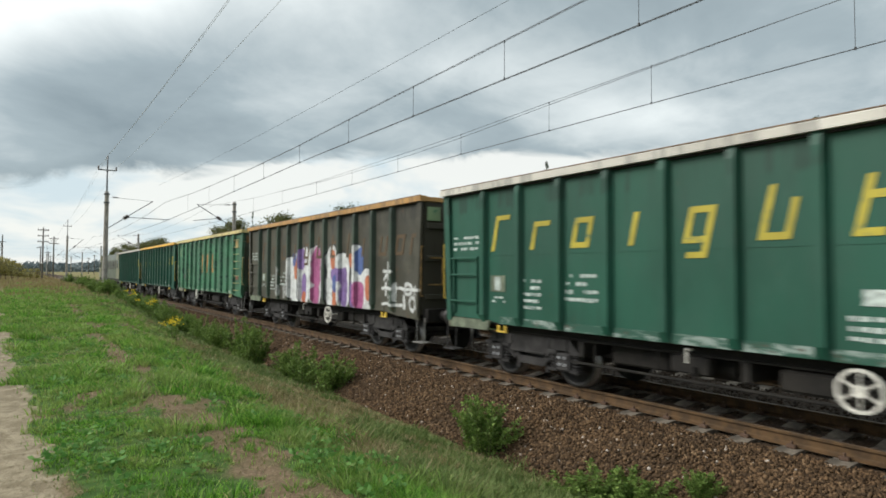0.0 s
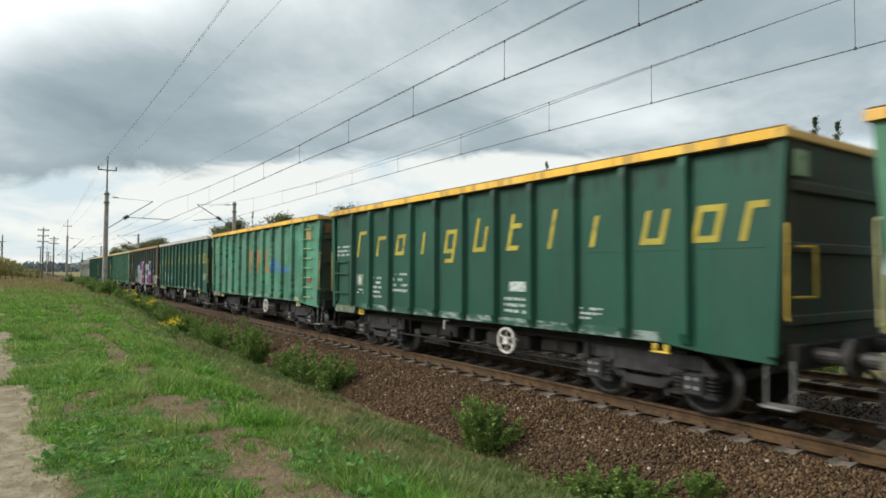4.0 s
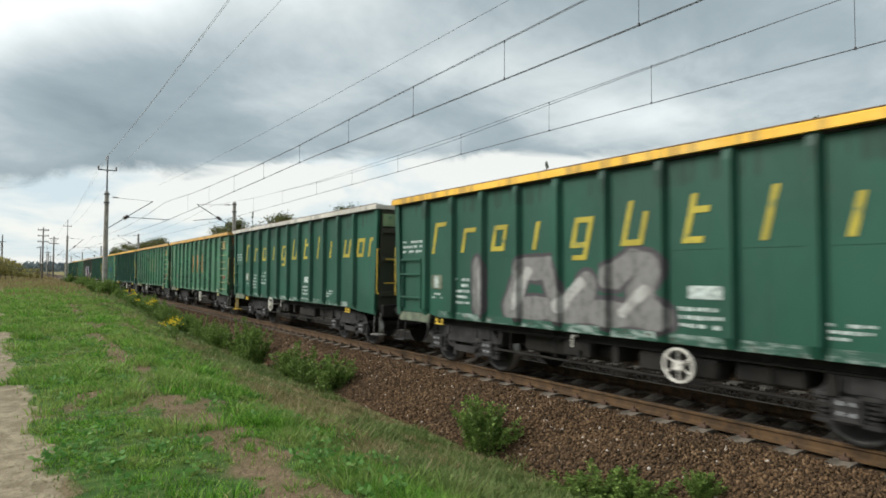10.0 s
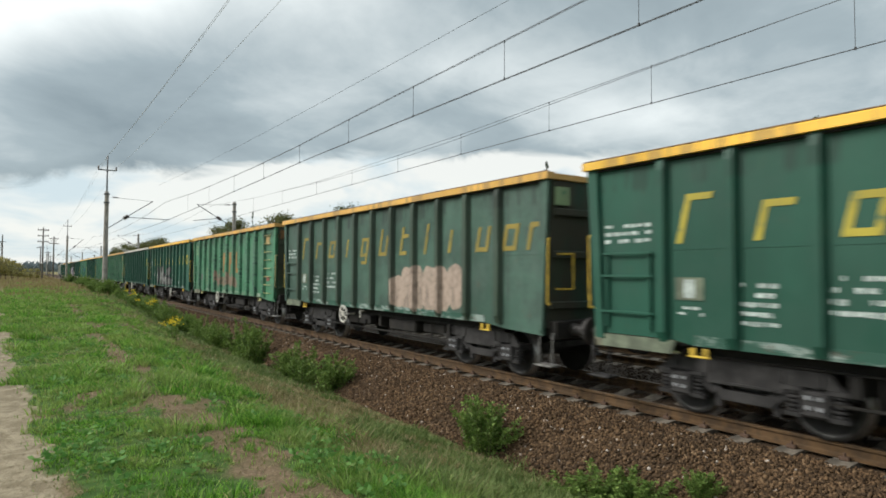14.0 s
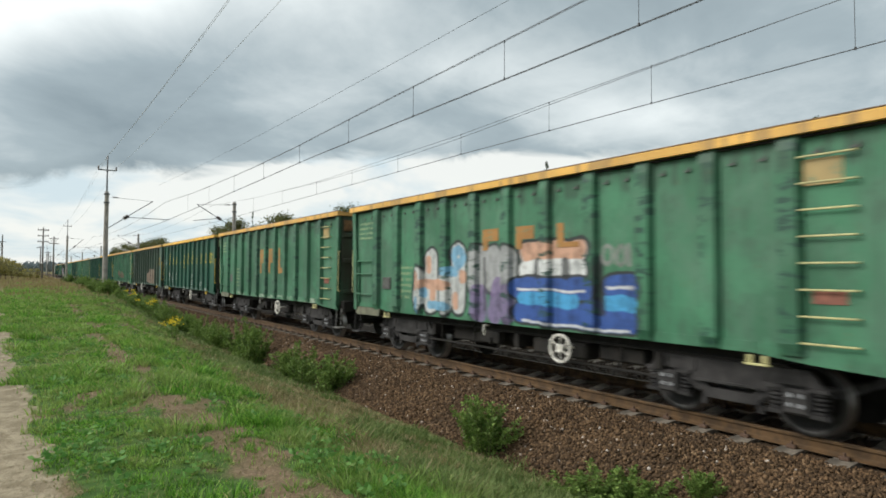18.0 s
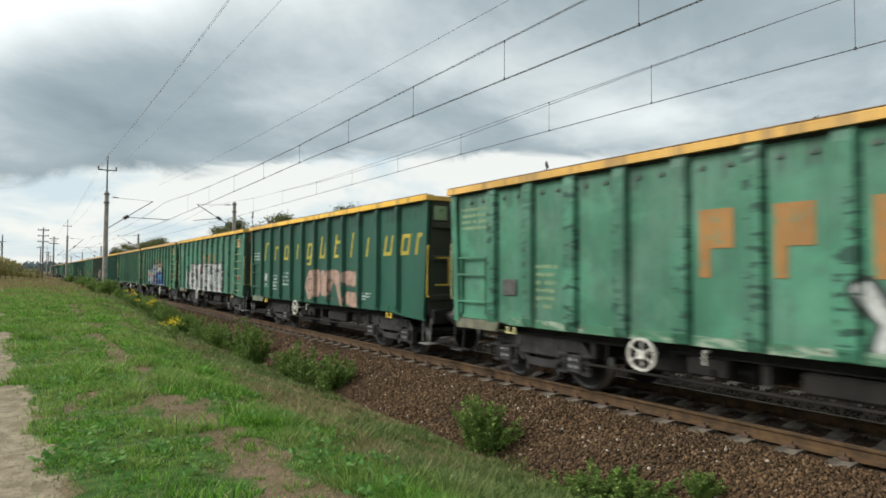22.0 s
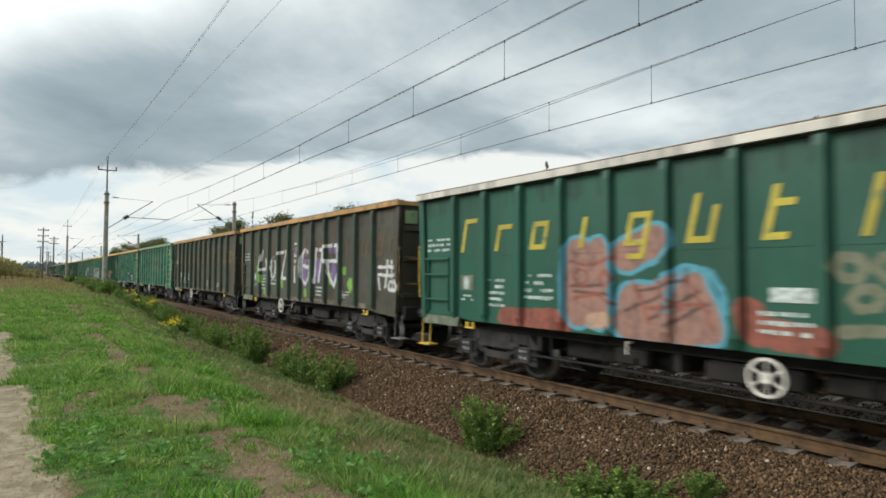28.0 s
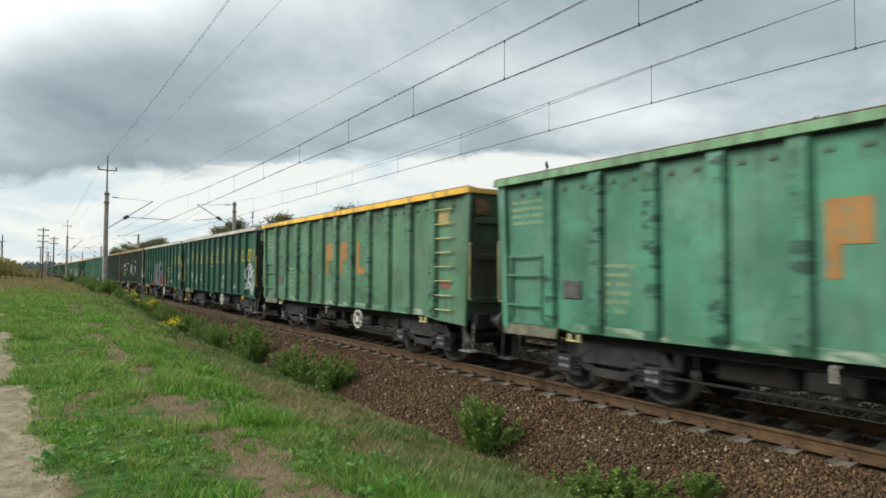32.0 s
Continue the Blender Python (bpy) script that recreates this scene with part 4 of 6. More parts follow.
CARRIAGE = (3.1, 9.7, 1.05, 2.7, (
    ([up(3.45, 1.4, 1.9), up(3.95, 1.35, 2.3), up(4.5, 1.35, 1.85), up(5.0, 1.4, 2.4)], 0.24, (0.45, 0.47, 0.46), INK, 0.07, 0.93),
    ([up(3.4, 1.7, 1.95), up(4.0, 1.5, 1.6), up(4.9, 1.35, 1.5), flat(3.6, 4.6, 1.75), up(3.85, 2.1, 2.3), up(5.15, 1.9, 2.0)], 0.11, PEACH, None, 0, 0.9),
    ([up(3.4, 1.2, 1.35), flat(3.9, 4.6, 1.3), flat(4.4, 4.9, 2.05), loop(5.0, 2.35, 0.15, 0.15), up(3.7, 1.55, 1.6)], 0.10, (0.13, 0.31, 0.45), None, 0, 0.9),
    ([up(5.7, 1.85, 2.35), up(6.15, 1.85, 2.3), up(6.6, 1.85, 2.3)], 0.24, (0.33, 0.34, 0.34), INK, 0.06, 0.9),
    ([up(5.75, 1.25, 1.6), up(6.2, 1.25, 1.7, 0.1), up(6.6, 1.25, 1.6)], 0.22, (0.17, 0.13, 0.24), None, 0, 0.9),
    ([up(5.9, 1.3, 2.3), up(6.4, 1.3, 2.3)], 0.035, INK, None, 0, 0.8),
    ([flat(7.1, 8.5, 2.4), flat(7.1, 8.5, 2.1)], 0.17, WHITE, INK, 0.07, 0.95),
    ([flat(7.1, 8.5, 2.42)], 0.16, PEACH, None, 0, 0.95),
    ([flat(6.95, 9.45, 1.3), flat(6.9, 8.6, 1.75), flat(9.1, 9.45, 1.8), up(8.75, 1.3, 1.4)], 0.19, NAVY, INK, 0.05, 0.95),
    ([flat(7.0, 8.3, 1.56), flat(9.0, 9.5, 1.56)], 0.12, AZURE, None, 0, 0.95),
    ([flat(6.9, 8.6, 1.72), flat(9.0, 9.5, 1.80), flat(7.0, 9.4, 1.14)], 0.022, WHITE, None, 0, 0.9),
    ([up(7.4, 2.0, 2.2), up(8.1, 2.0, 2.2), up(8.85, 1.45, 2.2)], 0.09, INK, None, 0, 0.85),
    ([loop(9.0, 2.3, 0.1, 0.16), loop(9.25, 2.3, 0.08, 0.16), up(9.4, 2.15, 2.45)], 0.035, GREY_SPRAY, None, 0, 0.8)))
GIANT = (1.8, 9.9, 1.06, 2.5, (
    ([[(2.1, 1.35), (2.2, 1.85), (3.0, 1.55)], flat(3.1, 9.5, 1.4), flat(3.4, 9.5, 2.05), flat(3.3, 9.5, 1.72)], 0.34, (0.50, 0.52, 0.51), (0.07, 0.075, 0.07), 0.05, 0.95),
    ([up(2.5, 1.2, 2.0, 0.15), up(2.95, 1.2, 2.2), flat(3.6, 4.3, 1.85), flat(3.6, 4.3, 1.5), up(4.85, 1.2, 2.4, -0.35), up(5.25, 1.2, 2.4, 0.6), up(6.25, 1.15, 2.3)], 0.085, (0.13, 0.14, 0.135), None, 0, 0.85),
    ([flat(6.95, 7.5, 1.98), [(7.2, 1.65), (7.95, 1.15)], up(7.95, 1.2, 2.35, 0.15), up(8.65, 1.5, 2.0), up(9.1, 1.5, 2.0), flat(8.7, 9.1, 2.05), up(9.7, 1.2, 2.2), up(6.7, 1.1, 1.6, -0.2), up(5.7, 1.15, 1.6)], 0.085, (0.13, 0.14, 0.135), None, 0, 0.85),
    ([[(4.25, 2.42), (3.2, 2.2), (3.2, 1.3), (4.2, 1.2)], [(4.65, 2.42), (5.15, 1.25), (5.9, 2.4)], [(6.55, 1.2), (6.6, 2.3), (7.7, 2.3), (7.6, 1.85), (7.1, 1.75), (7.7, 1.2)], flat(8.2, 9.5, 2.36), flat(8.3, 9.4, 1.2)], 0.014, RED, None, 0, 0.8),
    ([flat(3.5, 3.9, 2.1), up(3.7, 1.6, 1.75), flat(4.9, 5.2, 2.0), flat(5.5, 5.8, 2.1), flat(6.7, 7.0, 1.5), flat(7.8, 8.1, 2.1), flat(8.3, 8.6, 1.75), flat(9.2, 9.6, 1.9), up(7.3, 1.4, 1.6), up(9.35, 1.4, 1.55)], 0.016, RED, None, 0, 0.8)))
FLESHY = (5.7, 9.9, 1.05, 2.2, (
    ([[(5.95, 1.55), (6.15, 1.9), (6.35, 1.5), (6.1, 1.35)], up(6.75, 1.45, 1.9), up(7.15, 1.5, 1.9), [(7.55, 1.5), (7.8, 1.9), (8.2, 1.85), (8.4, 1.5), (8.55, 1.25)], flat(8.9, 9.45, 1.85), flat(9.0, 9.5, 1.27)], 0.20, TAN_PINK, (0.12, 0.09, 0.08), 0.02, 0.9),
    ([loop(6.1, 1.62, 0.2, 0.2, 6), [(6.5, 1.9), (6.6, 1.3)], [(7.0, 1.95), (7.0, 1.35)], loop(7.8, 1.6, 0.13, 0.2, 6), flat(8.7, 9.5, 1.62), [(7.3, 1.25), (8.3, 1.2)]], 0.022, (0.10, 0.075, 0.07), None, 0, 0.85)))
SPIKES = (7.7, 10.6, 1.1, 2.0, (
    ([[(7.8, 1.85), (8.05, 1.5), (7.95, 1.2)], [(8.55, 1.8), (8.3, 1.5), (8.45, 1.25)], up(8.2, 1.25, 1.75), [(8.9, 1.65), (9.1, 1.4), (9.0, 1.2)], [(9.4, 1.65), (9.2, 1.4), (9.4, 1.2)], [(9.75, 1.7), (9.95, 1.4), (9.85, 1.2)], [(10.35, 1.7), (10.15, 1.4), (10.3, 1.2)]], 0.085, (0.50, 0.52, 0.50), INK, 0.075, 0.92),))
TANGLE = (2.0, 13.0, 1.3, 3.0, (
    ([loop(2.05, 1.95, 0.05, 0.2, 4), up(2.5, 1.7, 1.8), up(2.9, 1.2, 1.3), up(4.8, 1.55, 1.7), up(7.0, 1.3, 1.4), up(9.0, 1.75, 1.9), loop(10.35, 1.65, 0.1, 0.1, 4), up(9.95, 2.05, 2.1)], 0.11, LIME, None, 0, 0.75),
    ([up(6.95, 1.7, 2.5), flat(9.0, 9.5, 2.72), up(8.05, 1.85, 2.4), up(9.2, 1.9, 2.2), up(6.1, 2.5, 2.8)], 0.16, PURPLE, None, 0, 0.75),
    ([[(2.65, 2.8), (2.35, 2.1), (3.1, 2.15)], [(3.0, 2.5), (3.3, 1.4)], loop(3.85, 2.15, 0.24, 0.38), [(4.3, 2.65), (5.2, 2.75), (4.75, 1.8), (5.3, 1.78)], up(6.0, 1.7, 2.5, 0.05), loop(6.1, 2.75, 0.17, 0.24)], 0.055, WHITE, None, 0, 0.9),
    ([loop(7.0, 2.2, 0.33, 0.58), [(7.8, 1.7), (7.85, 2.75), (8.35, 2.7), (8.1, 1.75)], [(8.6, 2.35), (8.6, 2.8), (9.65, 2.8), (9.65, 2.35), (8.6, 2.35)], [(8.8, 2.3), (8.85, 1.95), (9.25, 1.6), (9.55, 2.25)], flat(6.8, 7.3, 2.2)], 0.055, WHITE, None, 0, 0.9),
    ([flat(12.0, 12.9, 2.15), flat(12.0, 12.95, 1.95), [(12.5, 2.3), (12.35, 1.65)], loop(12.65, 1.68, 0.13, 0.13, 6), loop(12.92, 1.68, 0.10, 0.13, 6), [(12.0, 1.85), (12.1, 1.6)], up(12.7, 1.9, 2.3)], 0.04, WHITE, None, 0, 0.85)))
BEAST = (2.9, 10.6, 1.05, 2.75, (
    ([flat(3.0, 4.6, 1.2), [(7.8, 1.55), (7.9, 1.3), (8.6, 1.25)]], 0.19, (0.30, 0.075, 0.055), None, 0, 0.75),
    ([up(4.9, 1.4, 2.35), up(5.35, 1.4, 2.35), [(5.9, 2.3), (6.4, 2.5)], [(6.0, 1.6), (6.5, 1.65), (6.95, 1.85), (7.2, 1.3)], flat(5.9, 7.1, 1.3)], 0.25, (0.29, 0.140, 0.095), (0.08, 0.29, 0.38), 0.07, 0.9),
    ([loop(7.05, 1.5, 0.42, 0.62, 6, 0.5, 0.0)], 0.045, (0.08, 0.29, 0.38), None, 0, 0.8),
    ([[(4.75, 1.8), (5.5, 1.85)], [(4.8, 1.72), (5.6, 1.7)], [(5.9, 1.45), (6.6, 1.75)], [(6.3, 1.35), (7.1, 1.8)], [(6.6, 1.3), (7.2, 1.6)], [(6.1, 1.75), (6.9, 1.95)]], 0.028, (0.07, 0.04, 0.035), None, 0, 0.75),
    ([up(5.2, 1.25, 1.3, 0.3)], 0.14, (0.42, 0.28, 0.19), None, 0, 0.85),
    ([[(4.7, 2.2), (5.2, 2.15), (5.7, 2.25)], loop(4.95, 1.95, 0.15, 0.13, 6), loop(5.5, 1.95, 0.15, 0.13, 6), [(4.8, 1.6), (5.3, 1.7), (5.7, 1.55)], [(6.0, 1.9), (6.3, 1.3)], [(6.4, 1.95), (6.8, 1.5)], [(6.9, 2.0), (7.3, 1.3)], [(6.2, 1.5), (7.1, 1.6)]], 0.03, SALMON_DARK, None, 0, 0.8),
    ([loop(8.95, 2.1, 0.16, 0.14, 6), loop(9.35, 2.1, 0.16, 0.14, 6), loop(9.75, 2.1, 0.16, 0.14, 6), loop(9.1, 1.75, 0.16, 0.13, 6), loop(9.6, 1.75, 0.16, 0.13, 6), flat(8.8, 10.0, 1.4)], 0.06, (0.27, 0.23, 0.15), None, 0, 0.5)))
ARCHES = (11.75, 13.05, 1.08, 2.35, (
    ([[(11.84, 1.77), (11.82, 2.06), (11.95, 2.28), (12.2, 2.32), (12.4, 2.2), (12.4, 1.8)], [(12.02, 1.8), (12.08, 2.12), (12.22, 2.18), (12.28, 1.85), (11.95, 1.77)], [(12.45, 1.5), (12.47, 2.02), (12.6, 2.1), (12.72, 2.0), (12.7, 1.3)],
      [(12.78, 1.55), (12.82, 1.93), (12.94, 1.89), (12.93, 1.35)]], 0.032, WHITE, None, 0, 0.92),
    ([[(11.88, 1.35), (11.9, 1.58), (12.2, 1.55), (12.24, 1.4), (11.92, 1.37)], up(12.32, 1.15, 1.5), up(12.48, 1.1, 1.45), up(12.63, 1.1, 1.5), flat(12.3, 12.7, 1.3), [(11.9, 1.7), (12.35, 1.52)]], 0.032, WHITE, None, 0, 0.92)))
OUTLINES = (1.5, 6.5, 1.3, 2.7, (
    ([[(1.62, 1.95), (1.62, 2.6), (2.05, 2.55), (2.05, 2.2), (1.65, 2.2)], loop(2.85, 2.3, 0.33, 0.33), loop(3.9, 2.3, 0.33, 0.33, 8, 0.12, 1.0), loop(4.95, 2.28, 0.38, 0.42), loop(6.0, 2.3, 0.22, 0.3, 6)], 0.028, (0.03, 0.06, 0.045), None, 0, 0.8),
    ([[(1.62, 1.35), (1.62, 1.65), (1.95, 1.6)], flat(2.6, 2.95, 1.7), flat(2.6, 2.95, 1.4), loop(3.8, 1.55, 0.2, 0.18, 6), [(4.6, 1.4), (4.6, 1.7), (4.95, 1.55), (4.6, 1.4)]], 0.022, (0.05, 0.09, 0.07), None, 0, 0.7)))

# order from the engine back: pattern, paint, rim, rust, brake wheel, label, sprayed pictures
TRAIN = [
    ("dark", DARK_GREEN, GREY_RIM, 0.2, 8.2, "dark green high-sided freight wagon with a grey rim", ()),
    ("dark", DARK_GREEN, YELLOW, 0.2, 8.2, "dark green high-sided freight wagon with a yellow rim", ()),
    ("light", LIGHT_GREEN, PALE_RIM, 0.3, 5.2, "light green high-sided freight wagon with a yellow rim", ()),
    ("dark", BROWN, RUSTY, 0.7, 8.15, "rusty brown freight wagon with white and purple graffiti", BLOCKS),
    ("dark", DARK_GREEN, GREY_RIM, 0.12, 8.2, "dark green freight wagon with a grey rim and a white-framed panel", ()),
    ("light", TEAL_GREEN, YELLOW, 0.25, 8.3, "light green freight wagon with a blue scrawl", BLUE_SCRAWL),
    ("dark", DARK_GREEN, YELLOW, 0.12, 8.2, "dark green freight wagon with a bright yellow rim", ()),
    ("light", LIGHT_GREEN, ORANGE, 0.35, 5.1, "light green freight wagon with an orange-yellow rim", ()),
    ("light", LIGHT_GREEN, ORANGE, 0.35, 8.1, "light green freight wagon with pale worn patches", ()),
    ("dark", DARK_GREEN, GREY_RIM, 0.12, 5.1, "dark green freight wagon with a pale grey rim", ()),
    ("dark", DARK_GREEN, YELLOW, 0.15, 8.1, "dark green freight wagon with white and grey graffiti", PALE_LETTERS),
    ("light", LIGHT_GREEN, ORANGE, 0.35, 5.3, "light green freight wagon with faded pink graffiti", PINK_SCRAWL),
    ("dark", (0.050, 0.105, 0.078), ORANGE, 0.4, 5.1, "dull grey-green freight wagon with a beige graffito", BEIGE_BLOCK),
    ("dark", DARK_GREEN, YELLOW, 0.12, 8.2, "dark green freight wagon with a clean yellow rim", ()),
    ("light", LIGHT_GREEN, ORANGE, 0.3, 8.2, "light green freight wagon with grey-white stains", ()),
    ("light", LIGHT_GREEN, ORANGE, 0.3, 8.2, "light green freight wagon with blue, white and orange graffiti", CARRIAGE),
    ("light", TEAL_GREEN, YELLOW, 0.35, 5.0, "light green freight wagon with large white and red-lined graffiti", GIANT),
    ("dark", DARK_GREEN, YELLOW, 0.15, 5.2, "dark green freight wagon with beige-pink graffiti", FLESHY),
    ("light", TEAL_GREEN, ORANGE, 0.3, 5.1, "light green freight wagon with black and white graffiti", SPIKES),
    ("light", TEAL_GREEN, (0.17, 0.32, 0.17), 0.3, 5.2, "light green freight wagon with a green rim", ()),
    ("dark", BROWN, RUSTY, 0.5, 4.95, "grey-brown freight wagon with an orange rim", ()),
    ("dark", BROWN, RUSTY, 0.6, 5.1, "brown freight wagon with white, purple and lime graffiti", TANGLE),
    ("dark", DARK_GREEN, GREY_RIM, 0.12, 8.2, "dark green freight wagon with red, pink and sky-blue graffiti", BEAST),
    ("dark", DARK_GREEN, GREY_RIM, 0.12, 8.4, "dark green freight wagon with a white sprayed scrawl", ARCHES),
    ("light", (0.075, 0.180, 0.100), YELLOW, 0.3, 8.3, "light green freight wagon with dark outlined scrawl", OUTLINES),
    ("light", TEAL_GREEN, (0.17, 0.32, 0.17), 0.3, 8.2, "light green freight wagon with a green-painted rim", ()),
]
AHEAD = 4        # wagons between the engine and the one that fills the view at the start
PAINTED = ("side_wall", "rib", "corner_post", "step_rail", "step_rung", "lower_band", "seam")
WAGONS = []


def base_name(ob):
    return ob.name.split(".")[0]


def build_train():
    models = {k: build_wagon(k) for k in ("dark", "light")}
    used = set()
    ends = {("dark", False): grimy("dark_end_grime_and_shade", DARK_GREEN, 1), ("light", False): grimy("light_end_grime_and_shade", LIGHT_GREEN, 2),
            ("dark", True): grimy("brown_end_grime_and_shade", BROWN, 3)}
    edges = {"dark": worn_edge("dark_worn_edge", DARK_GREEN, (0.22, 0.28, 0.25)), "light": worn_edge("light_worn_edge", shade(LIGHT_GREEN, 1.2), (0.26, 0.33, 0.25)),
             "brown": worn_edge("brown_worn_edge", BROWN, (0.16, 0.13, 0.10))}
    paints = {}
    for i, (kind, paint, rim, rust, bw, label, art) in enumerate(TRAIN):
        m = Matrix.Translation((TRACK_X, run(0) - (i - AHEAD) * PITCH, 0))
        if kind in used:
            w = copy_thing(models[kind], m)
        else:
            w = models[kind]
            w.matrix_basis = m
            used.add(kind)
        tagged(w, label, "freight wagon", "wagons of the freight train")
        rng = random.Random(i * 7 + 1)
        tone = shade(paint, rng.uniform(0.92, 1.08) * (1.15 if i in (5, 7, 8, 11, 18, 25) else 1.0))
        age = 0.30 if paint == DARK_GREEN else 0.72 if kind == "light" else 0.6
        body = worn_paint("wagon_paint", tone, rust, i * 1.37, art, age=age)
        ribs = worn_paint("rib_paint", tone, rust, i * 1.37, art, scuff=0.9, age=0.6) if kind == "light" else body
        if kind == "dark" and paint != DARK_GREEN:
            ribs = worn_paint("rib_paint", (0.040, 0.066, 0.045), rust, i * 1.37, art, age=0.5)
        key = rim
        if key not in paints:
            paints[key] = worn_paint("rim_paint", rim, 0.10, len(paints) * 2.1, (), 0.45, age=0.10)
        for o in w.children:
            n = base_name(o)
            mat = ribs if n == "rib" else ends[kind, paint == BROWN] if n in ("end_wall", "end_stiffener") else body if n in PAINTED else (paints[key] if n in ("top_rail", "end_rail") else None)
            if n == "lower_band" and not (art and art[2] < 1.1):
                mat = edges["brown" if paint == BROWN else kind]
            if mat:
                o.material_slots[0].link = 'OBJECT'
                o.material_slots[0].material = mat
            if n == "painted_sign" and kind == "dark":
                o.material_slots[0].link = 'OBJECT'
                o.material_slots[0].material = M["letter"] if paint == DARK_GREEN else M["rustletter"] if i == 20 else M["dimletter"] if paint == BROWN else M["dullyellow"]
            if n == "foot_step" and o.data.vertices[0].co.y > -2:
                o.material_slots[0].link = 'OBJECT'
                o.material_slots[0].material = M["yellow"] if rim == GREY_RIM and i > 4 else M["bogie"]
            if n in ("grab_rail", "end_grab_rail") and kind == "dark":
                o.material_slots[0].link = 'OBJECT'
                o.material_slots[0].material = M["rustyrail"] if paint == BROWN else M["yellow"]
            if n == "brake_wheel":
                o.location.y, o.location.z = -bw + 0.18, (0.76 if bw > 7 else 0.84)
        if i in (15, 16):
            for o in w.children:
                if base_name(o) == "painted_sign":
                    o.scale.z, o.location.z = 0.46, 2.88 * 0.54
        for o in list(w.children):
            if base_name(o) == "white_panel" and paint == BROWN:
                bpy.data.objects.remove(o)
            elif base_name(o) in ("stencil_panel", "label_holder", "white_panel") and art:
                c = sum((v.co for v in o.data.vertices), Vector()) / len(o.data.vertices)
                if art[0] < -c.y < art[1] and art[2] < c.z < art[3] and i not in (21, 22, 24):
                    bpy.data.objects.remove(o)
        if i in (4, 22):
            plate(w, "notice_panel", -HALF, -12.7, -11.95, 1.54, 1.92, M["stencil"], 4)
        WAGONS.append(w)


build_train()


# ---------------------------------------------------------------- the engine
def build_engine():
    e = thing("locomotive", "pale sage-green diesel locomotive with dark cab windows", "locomotive", (TRACK_X, run(0) + AHEAD * PITCH, 0))
    sage = worn_paint("locomotive_paint", (0.085, 0.105, 0.075), 0.3, 31.0)
    cream = plain("locomotive_cab_paint", (0.17, 0.17, 0.105), 0.5, 0, 0.25, 3)
    glass = Mat("dark_cab_glass", 0.08)
    glass = glass.done((0.015, 0.018, 0.02))
    L0, L1 = 0.9, 20.4
    bm = B()
    prism(bm, [(-1.32, 1.25), (1.32, 1.25), (1.32, 3.2), (1.05, 3.75), (0.5, 3.95), (-0.5, 3.95), (-1.05, 3.75), (-1.32, 3.2)], 'y', L0 + 2.3, L1 - 2.3)
    part("body", bm, sage, e)
    for y0, y1, g in ((L0, L0 + 2.28, -1), (L1, L1 - 2.28, 1)):
        bm = B()
        prism(bm, [(y1, 1.25), (y0, 1.25), (y0, 2.25), (y0 - g * 0.55, 3.3), (y0 - g * 0.8, 3.82), (y1, 3.88)], 'x', -1.36, 1.36)
        cab = part("cab", bm, cream, e, "sage-green cab")
        for s in (-1, 1):
            bm = B()
            yc = (y0 + y1) / 2 - g * 0.1
            box(bm, s * 1.355, s * 1.375, yc - 0.45, yc + 0.45, 2.35, 3.15, 0.02)
            part("side_window", bm, glass, cab)
            bm = B()
            prism(bm, [(y0 - g * 0.02, 2.35), (y0 - g * 0.50, 3.25), (y0 - g * 0.46, 3.27), (y0 + g * 0.02, 2.37)], 'x', s * 0.10, s * 1.20)
            part("windscreen", bm, glass, cab)
            bm = B()
            rod(bm, (s * 0.95, y0 + g * 0.02, 1.55), (s * 0.95, y0 + g * 0.06, 1.55), 0.13, 12)
            part("headlight", bm, M["white"], cab)
            bm = B()
            rod(bm, (s * 0.875, y0, 1.03), (s * 0.875, y0 + g * 0.5, 1.03), 0.1, 12)
            rod(bm, (s * 0.875, y0 + g * 0.5, 1.03), (s * 0.875, y0 + g * 0.54, 1.03), 0.23, 16)
            part("buffer", bm, M["buffer"], e)
    bm = B()
    box(bm, -1.3, 1.3, L0 - 0.05, L1 + 0.05, 0.95, 1.245, 0.02)
    part("underframe", bm, M["under"], e)
    bm = B()
    box(bm, -1.2, 1.2, 8.2, 13.0, 0.35, 0.94, 0.08)
    part("fuel_tank", bm, M["under"], e)
    for i in range(6):
        bm = B()
        y = 4.4 + i * 2.2
        for k in range(8):
            box(bm, -1.36, -1.322, y - 0.75, y + 0.75, 2.3 + k * 0.1, 2.35 + k * 0.1)
        part("louvre_grille", bm, M["plate"], e, "dark louvre grille")
    bm = B()
    box(bm, -0.6, 0.6, 9.0, 12.2, 3.952, 4.15, 0.05)
    rod(bm, (0, 7.8, 3.9), (0, 7.8, 4.3), 0.22, 12)
    part("roof_exhaust", bm, M["plate"], e)
    ws = wheelset_mesh()
    for c in (5.0, 16.3):
        bm = B()
        for s in (-1, 1):
            prism(bm, [(-2.5, 0.45), (2.5, 0.45), (2.3, 0.8), (0.6, 0.8), (0.4, 0.92), (-0.4, 0.92), (-0.6, 0.8), (-2.3, 0.8)], 'x', s * 0.95, s * 1.1)
        box(bm, -0.95, 0.95, -0.3, 0.3, 0.5, 0.9)
        bo = part("bogie", bm, M["bogie"], e, at=(0, c, 0))
        for a in (-1.8, 0, 1.8):
            part("wheelset", ws, None, bo, at=(0, a, 0.46))
    return e


ENGINE = build_engine()


